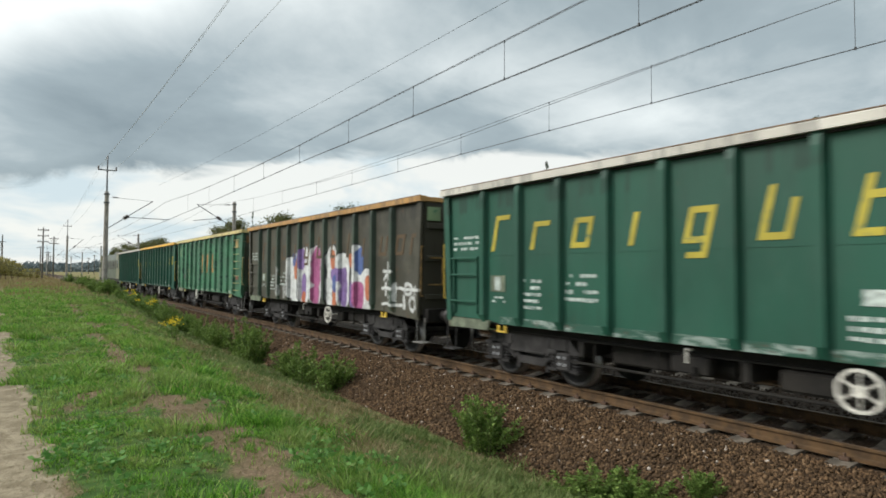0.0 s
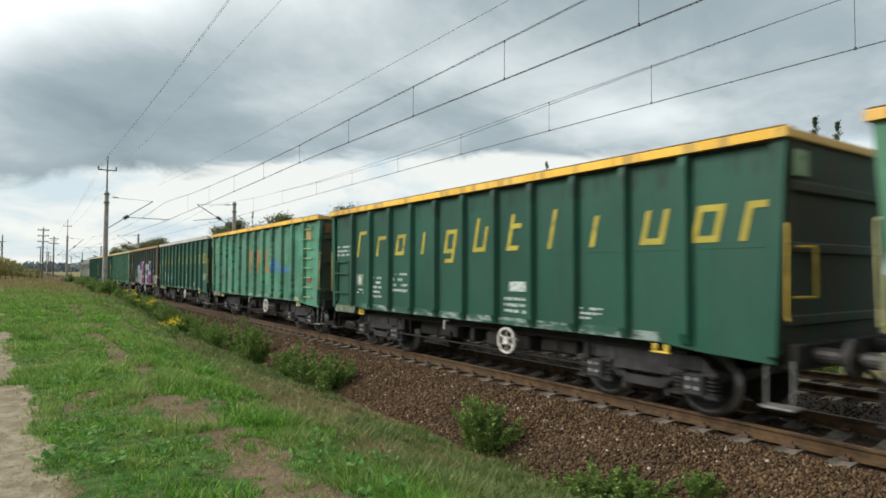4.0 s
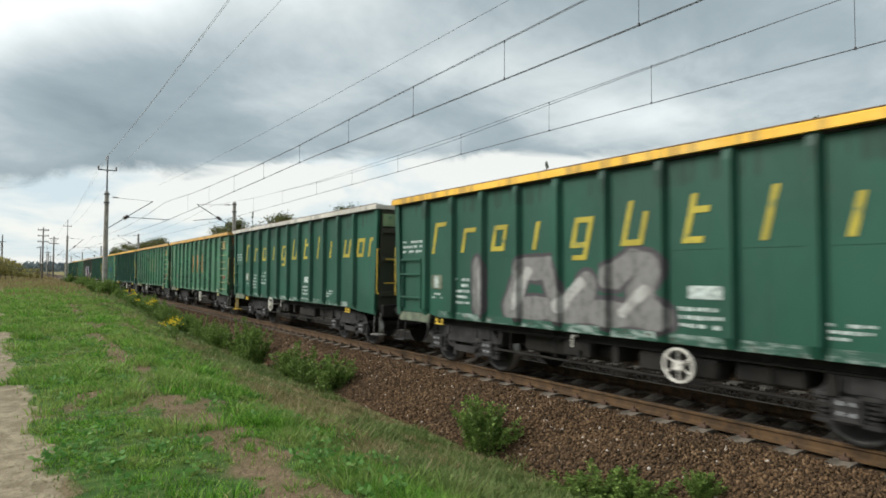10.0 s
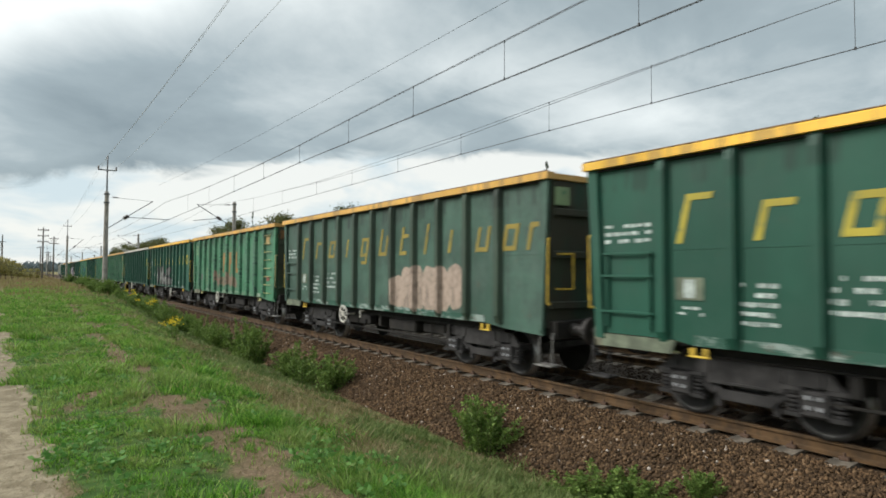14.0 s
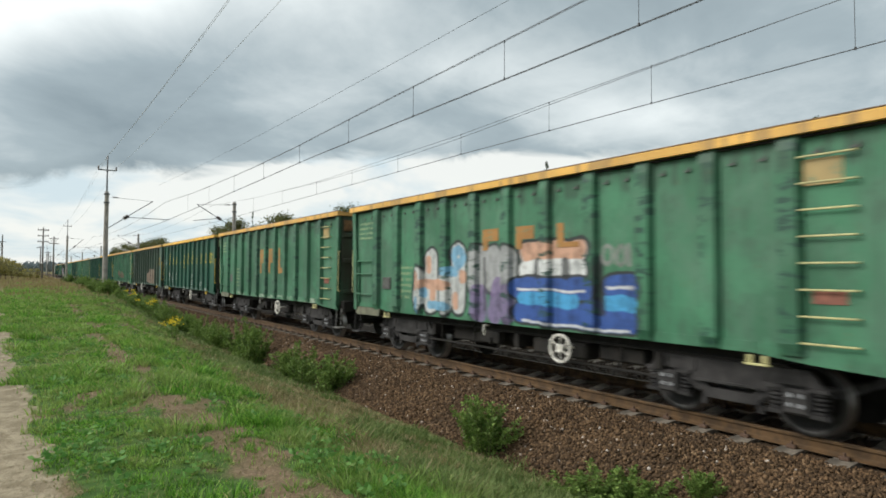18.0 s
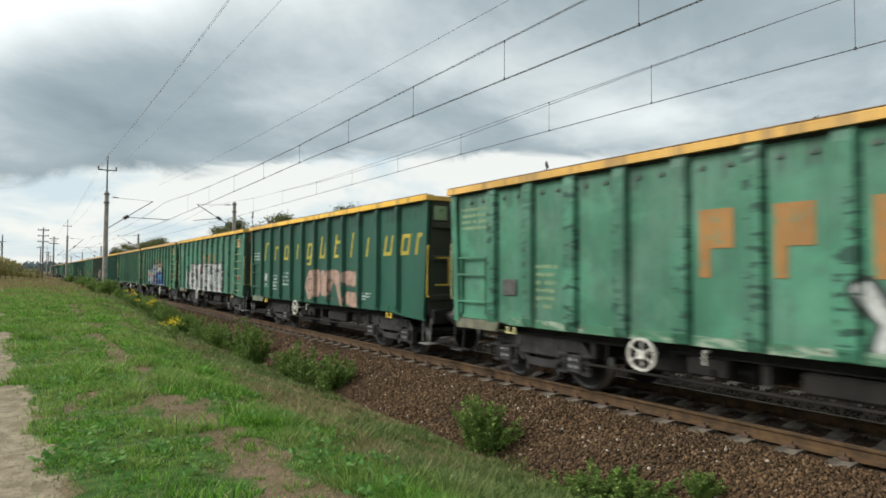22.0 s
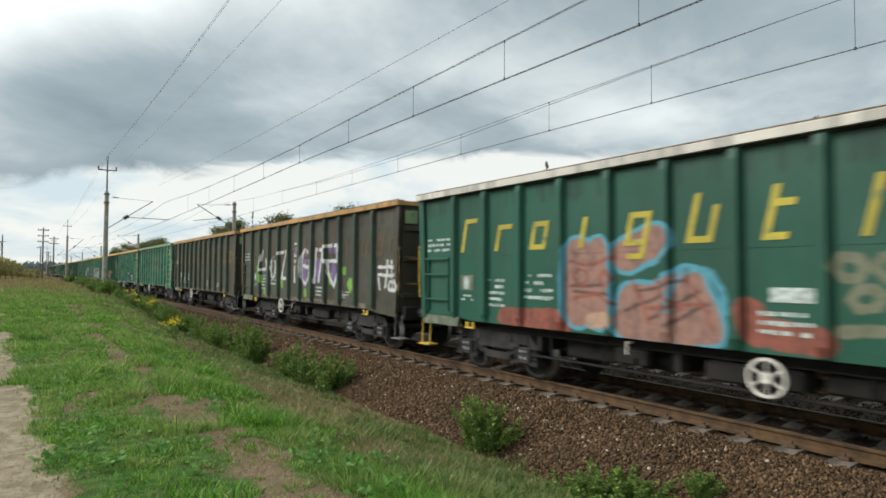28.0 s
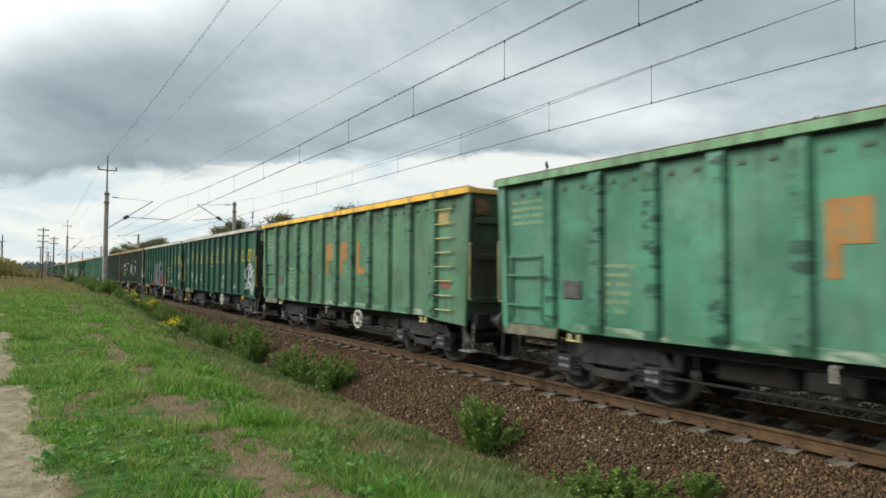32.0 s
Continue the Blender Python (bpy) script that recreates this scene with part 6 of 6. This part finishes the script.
def build_grass():
    rng = np.random.default_rng(3)
    def turf(x, y):
        return (1 - 0.62 * smooth(14, 48, y + 14 * (patchy(x, y, 0.25, 91) - 0.5) - 6 * smooth(2.0, 0.0, x))) * np.maximum(cover(x, y), (0.04 + 0.30 * smooth(0.48, 0.66, patchy(x, y, 4.2, 71))) * (1 - path_share(x, y))) * (1 - 0.75 * smooth(3.1, 4.0, x + 0.5 * (value_noise(x, y * 0.6, 4) - 0.5)))
    x, y = sow(150000, -1.6, 4.6, 3.0, 95, rng, turf)
    h = (0.012 + 0.055 * value_noise(x * 2.2, y * 2.2, 12)) * rng.uniform(0.5, 1.4, len(x)) * (1 + y / 50)
    w = 0.0055 * (1 + y / 7) * rng.uniform(0.7, 1.4, len(x))
    v0, f0 = blades(x, y, h, w, rng)
    # tufts: blades that spring outwards from one root, large and small in drifts
    cx, cy = sow(11500, -1.4, 3.7, 3.0, 60, rng, lambda x, y: turf(x, y) ** 1.2 * (0.35 + 0.65 * smooth(0.35, 0.60, patchy(x, y, 1.5, 52))))
    k = 34
    drift = smooth(0.38, 0.72, patchy(cx, cy, 1.1, 61))
    size = rng.uniform(0.5, 1.25, len(cx)) * (0.55 + 1.15 * drift) * (1 + cy / 40)
    a = rng.uniform(0, 2 * np.pi, (len(cx), k))
    r = rng.uniform(0, 1, (len(cx), k)) ** 0.7 * 0.075 * size[:, None]
    tx, ty = (cx[:, None] + np.cos(a) * r).ravel(), (cy[:, None] + np.sin(a) * r).ravel()
    th = (0.066 * size[:, None] * rng.uniform(0.40, 1.30, a.shape)).ravel()
    tw = np.repeat(0.0066 * (1 + cy / 9), k) * rng.uniform(0.7, 1.3, len(tx))
    v1, f1 = blades(tx, ty, th, tw, rng, 0.95, a.ravel())
    v0, f0 = np.concatenate([v0, v1]), np.concatenate([f0, f1 + len(v0)])
    # the verge goes on behind the viewer
    x, y = rng.uniform(-0.6, 4.4, 26000), rng.uniform(-9, 3.1, 26000)
    k = rng.uniform(0, 1, len(x)) < turf(x, y)
    x, y = x[k], y[k]
    v1, f1 = blades(x, y, rng.uniform(0.03, 0.11, len(x)), np.full(len(x), 0.012), rng, 0.8)
    v0, f0 = np.concatenate([v0, v1]), np.concatenate([f0, f1 + len(v0)])
    ob = new("grass", np_mesh("grass", v0, f0, GRASS))
    tagged(ob, "short lush green grass with bare patches", "grass", kind="stuff")
    def slope(x, y):
        return smooth(2.6, 3.4, x + 0.9 * (value_noise(x * 0.9, y * 0.6, 4) - 0.5)) * smooth(6.1, 5.6, x + 0.6 * (value_noise(x, y, 14) - 0.5))

    def lush(x, y):
        return smooth(0.36, 0.54, patchy(x, y, 0.65, 25) - 0.10 * smooth(3.9, 3.0, x) + 0.06 * smooth(4.2, 5.4, x))
    # tan seeding grass along the shoulder, short olive growth below it
    x, y = sow(120000, 2.4, 6.1, 3.0, 60, rng, lambda x, y: slope(x, y) * (1 - 0.75 * lush(x, y)) * (0.25 + 0.75 * patchy(x, y, 1.8, 21)))
    tall = np.exp(-((x - 3.35) / 0.55) ** 2)
    h = (0.03 + (0.07 + 0.15 * tall) * value_noise(x * 1.6, y * 1.3, 9) ** 1.3) * rng.uniform(0.4, 1.3, len(x))
    w = 0.005 * (1 + y / 7) * rng.uniform(0.7, 1.4, len(x))
    gx, gy = sow(95000, 2.8, 6.1, 3.0, 60, rng, lambda x, y: slope(x, y) * lush(x, y))
    gh = (0.03 + 0.16 * patchy(gx, gy, 1.7, 29)) * rng.uniform(0.4, 1.3, len(gx))
    gv = np_mesh("slope_weeds", *blades(gx, gy, gh, 0.008 * (1 + gy / 7), rng, 1.0), leaf_material("olive_weed", [(0, (0.056, 0.102, 0.026)), (0.6, (0.122, 0.190, 0.050)), (1, (0.22, 0.26, 0.095))]))
    tagged(new("slope_weeds", gv), "olive-green weeds on the slope below the verge", "weeds", kind="stuff")
    ob = new("dry_grass", np_mesh("dry_grass", *blades(x, y, h, w, rng, 1.3), DRY_GRASS))
    tagged(ob, "tall tan and olive grass on the ditch slope", "grass", kind="stuff")
    # straw and litter on the bare soil
    x, y = sow(60000, 0.1, 4.0, 3.0, 40, rng, lambda x, y: smooth(0.75, 0.2, cover(x, y)) * (1 - 0.8 * path_share(x, y)) * smooth(0.25, 0.65, patchy(x, y, 3.1, 77)))
    h = rng.uniform(0.006, 0.045, len(x)) * (1 + y / 30)
    ob = new("straw", np_mesh("straw", *blades(x, y, h, 0.0045 * (1 + y / 8), rng, 2.2), DRY_GRASS))
    tagged(ob, "dead straw lying on the bare soil", "straw", kind="stuff")
    # heath on the verge farther off
    x, y = sow(90000, -30, 5.2, 14, 260, rng, lambda x, y: (0.15 + 0.85 * smooth(0.40, 0.62, patchy(x, y, 0.35, 2))) * np.maximum(smooth(16, 75, y + 22 * (patchy(x, y, 0.15, 7) - 0.5)) * smooth(-3.0, 1.5, x + 0.03 * y), smooth(-2.0, -5.0, x) * smooth(40, 60, y)))
    h = (0.14 + 0.34 * value_noise(x * 0.4, y * 0.3, 7)) * rng.uniform(0.5, 1.3, len(x)) * (0.25 + 0.75 * smooth(15, 80, y))
    ob = new("heath", np_mesh("heath", *blades(x, y, h, 0.0016 * y, rng, 0.4), DRY_STEM))
    tagged(ob, "brown seeding heath grass on the far verge", "grass", kind="stuff")
    # broad-leaved weeds in the turf
    cx, cy = sow(420, 0.1, 3.0, 3.2, 22, rng, lambda x, y: cover(x, y) * (0.15 + 0.85 * smooth(0.45, 0.62, patchy(x, y, 0.9, 31))))
    k = 12
    ang = rng.uniform(0, 2 * np.pi, (len(cx), k))
    rad = rng.uniform(0.01, 0.09, (len(cx), k))
    x, y = (cx[:, None] + np.cos(ang) * rad).ravel(), (cy[:, None] + np.sin(ang) * rad).ravel()
    p = np.stack([x, y, rough_z(x, y) + rng.uniform(0.02, 0.10, len(x))], -1)
    ob = new("broadleaf_weeds", np_mesh("broadleaf_weeds", *leaf_cloud(p, 0.058, rng, 0.35), leaf_material("weed_leaf", [(0, (0.06, 0.17, 0.035)), (0.7, (0.11, 0.26, 0.055)), (1, (0.19, 0.34, 0.09))])))
    tagged(ob, "low broad-leaved weeds among the grass", "weeds", kind="stuff")


build_grass()


# ---------------------------------------------------------------- ballast stones
def build_stones():
    rng = np.random.default_rng(8)
    parts_x, parts_y = [], []
    for n, x0, x1, y0, y1 in ((44000, 5.85, 7.98, 2.2, 16), (9000, 5.85, 7.98, -3.0, 2.2), (16000, 5.85, 7.98, 16, 42), (7000, 8.2, 9.65, 2.2, 22), (4500, 9.8, 12.0, 2.2, 16)):
        parts_x.append(rng.uniform(x0, x1, n))
        parts_y.append(rng.uniform(y0, y1, n))
    x, y = np.concatenate(parts_x), np.concatenate(parts_y)
    # leave the sleeper tops free beside the rails
    on = np.abs(((y - 0.335) / 0.607 + 0.5) % 1.0 - 0.5) * 0.607 < 0.15
    keep = ~(on & (x > 7.84 + 0.10 * np.sin(y * 37.0)) & (x < 10.2))
    x, y = x[keep], y[keep]
    n = len(x)
    z = bed_z(x) + rng.uniform(-0.010, 0.022, n) - np.where((x > 8.0) & (x < 9.9), 0.02, 0)
    cube = np.array([[-1, -1, -1], [1, -1, -1], [1, 1, -1], [-1, 1, -1], [-1, -1, 1], [1, -1, 1], [1, 1, 1], [-1, 1, 1]], float)
    tri = np.array([[0, 2, 1], [0, 3, 2], [4, 5, 6], [4, 6, 7], [0, 1, 5], [0, 5, 4], [1, 2, 6], [1, 6, 5], [2, 3, 7], [2, 7, 6], [3, 0, 4], [3, 4, 7]])
    s = rng.uniform(0.009, 0.0205, (n, 1, 1)) * (1 + 0.35 * smooth(14, 42, y))[:, None, None]
    v = cube[None] * s * rng.uniform(0.55, 1.25, (n, 1, 3)) * rng.uniform(0.6, 1.25, (n, 8, 1))
    q = rng.normal(size=(n, 4))
    q /= np.linalg.norm(q, axis=1)[:, None]
    a, b, c, d = q.T
    R = np.stack([np.stack([1 - 2 * (c * c + d * d), 2 * (b * c - a * d), 2 * (b * d + a * c)], -1),
                  np.stack([2 * (b * c + a * d), 1 - 2 * (b * b + d * d), 2 * (c * d - a * b)], -1),
                  np.stack([2 * (b * d - a * c), 2 * (c * d + a * b), 1 - 2 * (b * b + c * c)], -1)], 1)
    v = np.einsum('nij,nkj->nki', R, v) + np.stack([x, y, z], -1)[:, None]
    f = (np.arange(n)[:, None, None] * 8 + tri[None]).reshape(-1, 3)
    ob = new("ballast_stones", np_mesh("ballast_stones", v.reshape(-1, 3), f, STONE))
    tagged(ob, "loose reddish-brown crushed stones", "ballast", kind="stuff")


build_stones()


# ---------------------------------------------------------------- woods and distance
TREE_LEAF = leaf_material("tree_leaf", [(0, (0.045, 0.065, 0.020)), (0.6, (0.085, 0.105, 0.03)), (1, (0.16, 0.15, 0.05))])
PINE_LEAF = leaf_material("pine_needle", [(0, (0.025, 0.045, 0.022)), (1, (0.06, 0.095, 0.04))])
BARK = plain("tree_bark", (0.09, 0.07, 0.055), 0.9, 0, 0.35, 3)


def tree_meshes(seed, pine):
    """A tree ten metres high: trunk with limbs, and a crown of leaf sprays."""
    rng = np.random.default_rng(seed)
    bm = B()
    rod(bm, (0, 0, -0.4), (0.1, 0.05, 5.0), 0.19, 8, 0.12)
    rod(bm, (0.1, 0.05, 5.0), (0.0, 0.0, 9.7), 0.12, 6, 0.02)
    pts = []
    for i in range(46):
        u = rng.uniform(0.22, 1.0)
        z = 10 * u
        a = rng.uniform(0, 6.28)
        r = (1 - u) * 2.6 + 0.05 if pine else 2.9 * math.sin(math.pi * min(1, (u - 0.12) / 0.92)) ** 0.7 * rng.uniform(0.55, 1.1)
        end = Vector((math.cos(a) * r, math.sin(a) * r, z + (-0.25 if pine else 0.35) * r * 0.4))
        rod(bm, (0.05, 0.03, z - 0.35 * r * (0.1 if pine else 1)), end, 0.05, 4, 0.012)
        for k in range(45 if pine else 85):
            t = rng.uniform(0.25, 1.08)
            sp = 0.06 + 0.10 * (1 - u) if pine else 0.55
            p = Vector((0.05, 0.03, z - 0.3)).lerp(end, t)
            pts.append((p.x + rng.normal() * sp, p.y + rng.normal() * sp, p.z + rng.normal() * sp * 0.7))
    v, f = leaf_cloud(np.array(pts), 0.15 if pine else 0.30, rng)
    return mesh_of("trunk", bm, BARK), np_mesh("crown", v, f, PINE_LEAF if pine else TREE_LEAF)


TREES = [tree_meshes(21, False), tree_meshes(22, False), tree_meshes(23, True), tree_meshes(24, False)]
SHRUB_LEAF = leaf_material("shrub_leaf", [(0, (0.17, 0.17, 0.05)), (0.6, (0.30, 0.28, 0.085)), (1, (0.42, 0.36, 0.13))])
SHRUB_CROWN = tree_meshes(25, False)[1]
SHRUB_CROWN.materials[0] = SHRUB_LEAF
TREES.append((TREES[0][0], SHRUB_CROWN))


def build_tree(x, y, h, k, label, group="trees of the wood behind the railway"):
    t = thing("tree", label, "tree", Matrix.Translation((x, y, float(ground_z(x, y)))) @ Matrix.Rotation(x * 1.7 + y, 4, 'Z'), group)
    tr, cr = TREES[k]
    s, wide = h / 10.0, 0.55 if k == 2 else 1.0
    for n, me in (("trunk", tr), ("crown", cr)):
        part(n, me, None, t, at=Matrix.Diagonal((s * wide, s * wide, s, 1)))


trng = random.Random(9)
LEAFY, PINE = "dark leafy tree with a ragged crown", "slim dark conifer with a pointed top"
y = 8.0
while y < 150:
    build_tree(40 + trng.uniform(-1.5, 5), y, trng.uniform(6.4, 7.8), trng.choice((0, 1, 3)), LEAFY)
    y += trng.uniform(3.4, 5.0)
for x, y, h, k in ((40.0, 41.6, 12.1, 2), (40, 18.0, 11.7, 2), (40.6, 17.0, 11.3, 2), (40, 84.5, 11.3, 1), (40, 131.5, 14.6, 2), (40, 110, 12.0, 0), (40.5, 114, 12.3, 1), (41, 119, 12.4, 3),
                   (40, 125, 11.6, 0), (42, 140, 12.6, 0), (41, 147, 13.6, 1), (42, 153, 13.2, 3), (41, 160, 13.0, 0), (42, 167, 13.2, 1), (43, 177, 13.8, 2),
                   (40, 235, 12.9, 0), (41, 246, 13.6, 1), (40, 258, 13.6, 3), (42, 270, 13.6, 0), (41, 283, 13.4, 1), (42, 300, 13.8, 3), (42, 330, 15.0, 0), (43, 362, 15.5, 1), (42, 395, 15, 3)):
    build_tree(x, y, h, k, PINE if k == 2 else LEAFY)
for i in range(18):
    build_tree(-12.5 + i * 0.82, 116 + (i * 5 % 7), (2.8 + 1.9 * math.sin(min(1.0, (i + 2) / 16) * math.pi)) * (1.0 if i < 15 else 0.7), 4, "low yellow-green tree on the rise by the field", "shrubs on the rise")


def build_far_woods():
    rng = np.random.default_rng(40)
    n = 22000
    x = rng.uniform(-1100, 900, n)
    y = 1150 + 120 * rng.uniform(-1, 1, n)
    top = 6 + 5 * value_noise(x * 0.02, y * 0.01, 5) + 2 * value_noise(x * 0.11, y * 0.1, 6)
    z = top * rng.uniform(-0.1, 1, n)
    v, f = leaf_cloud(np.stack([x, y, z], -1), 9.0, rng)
    # distance haze is mixed into the leaf colour as pale blue-grey
    ob = new("far_woods", np_mesh("far_woods", v, f, leaf_material("hazed_far_foliage", [(0, (0.10, 0.135, 0.15)), (1, (0.16, 0.20, 0.205))])))
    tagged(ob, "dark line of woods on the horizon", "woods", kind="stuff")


build_far_woods()


def build_tower(x, y):
    t = thing("pylon", "grey steel lattice tower far across the field", "pylon", (x, y, 0))
    for i in range(4):
        a, b = ((-1, -1), (1, -1), (1, 1), (-1, 1))[i]
        bm = B()
        rod(bm, (a * 1.1, b * 1.1, 0), (a * 0.15, b * 0.15, 9.5), 0.06, 5)
        part("leg", bm, STEEL, t)
    for z in (2.5, 5.0, 7.2):
        r = 1.1 - z * 0.1
        bm = B()
        for p, q in (((-r, -r), (r, -r)), ((r, -r), (r, r)), ((r, r), (-r, r)), ((-r, r), (-r, -r))):
            rod(bm, (*p, z), (*q, z), 0.04, 4)
            rod(bm, (*p, z), (q[0] * 0.85, q[1] * 0.85, z + 1.5), 0.03, 4)
        part("brace", bm, STEEL, t)
    bm = B()
    rod(bm, (-1.3, 0, 9.3), (1.3, 0, 9.3), 0.07, 5)
    part("crossarm", bm, STEEL, t)


build_tower(-5.6, 190.0)


# ---------------------------------------------------------------- movement
WHEEL_R = 0.46


def motions():
    times = [1.0 * i for i in range(33)]
    for i, w in enumerate(WAGONS):
        walk(w, [(t, pose(TRACK_X, run(t) - (i - AHEAD) * PITCH, 0)) for t in times])
    turns = []
    t = 0.0
    while t < 32.0:
        turns.append(t)
        t += 2.0 / FPS
    turns.append(32.0)
    walk(ENGINE, [(t, pose(TRACK_X, run(t) + AHEAD * PITCH, 0)) for t in times])
    for w in WAGONS + [ENGINE]:
        for bo in w.children:
            if base_name(bo) != "bogie":
                continue
            for ws in bo.children:
                if base_name(ws) == "wheelset":
                    at = ws.matrix_basis.translation.copy()
                    walk(ws, [(t, Matrix.Translation(at) @ Matrix.Rotation(-(run(t) - run(0)) / WHEEL_R, 4, 'X')) for t in turns])


motions()
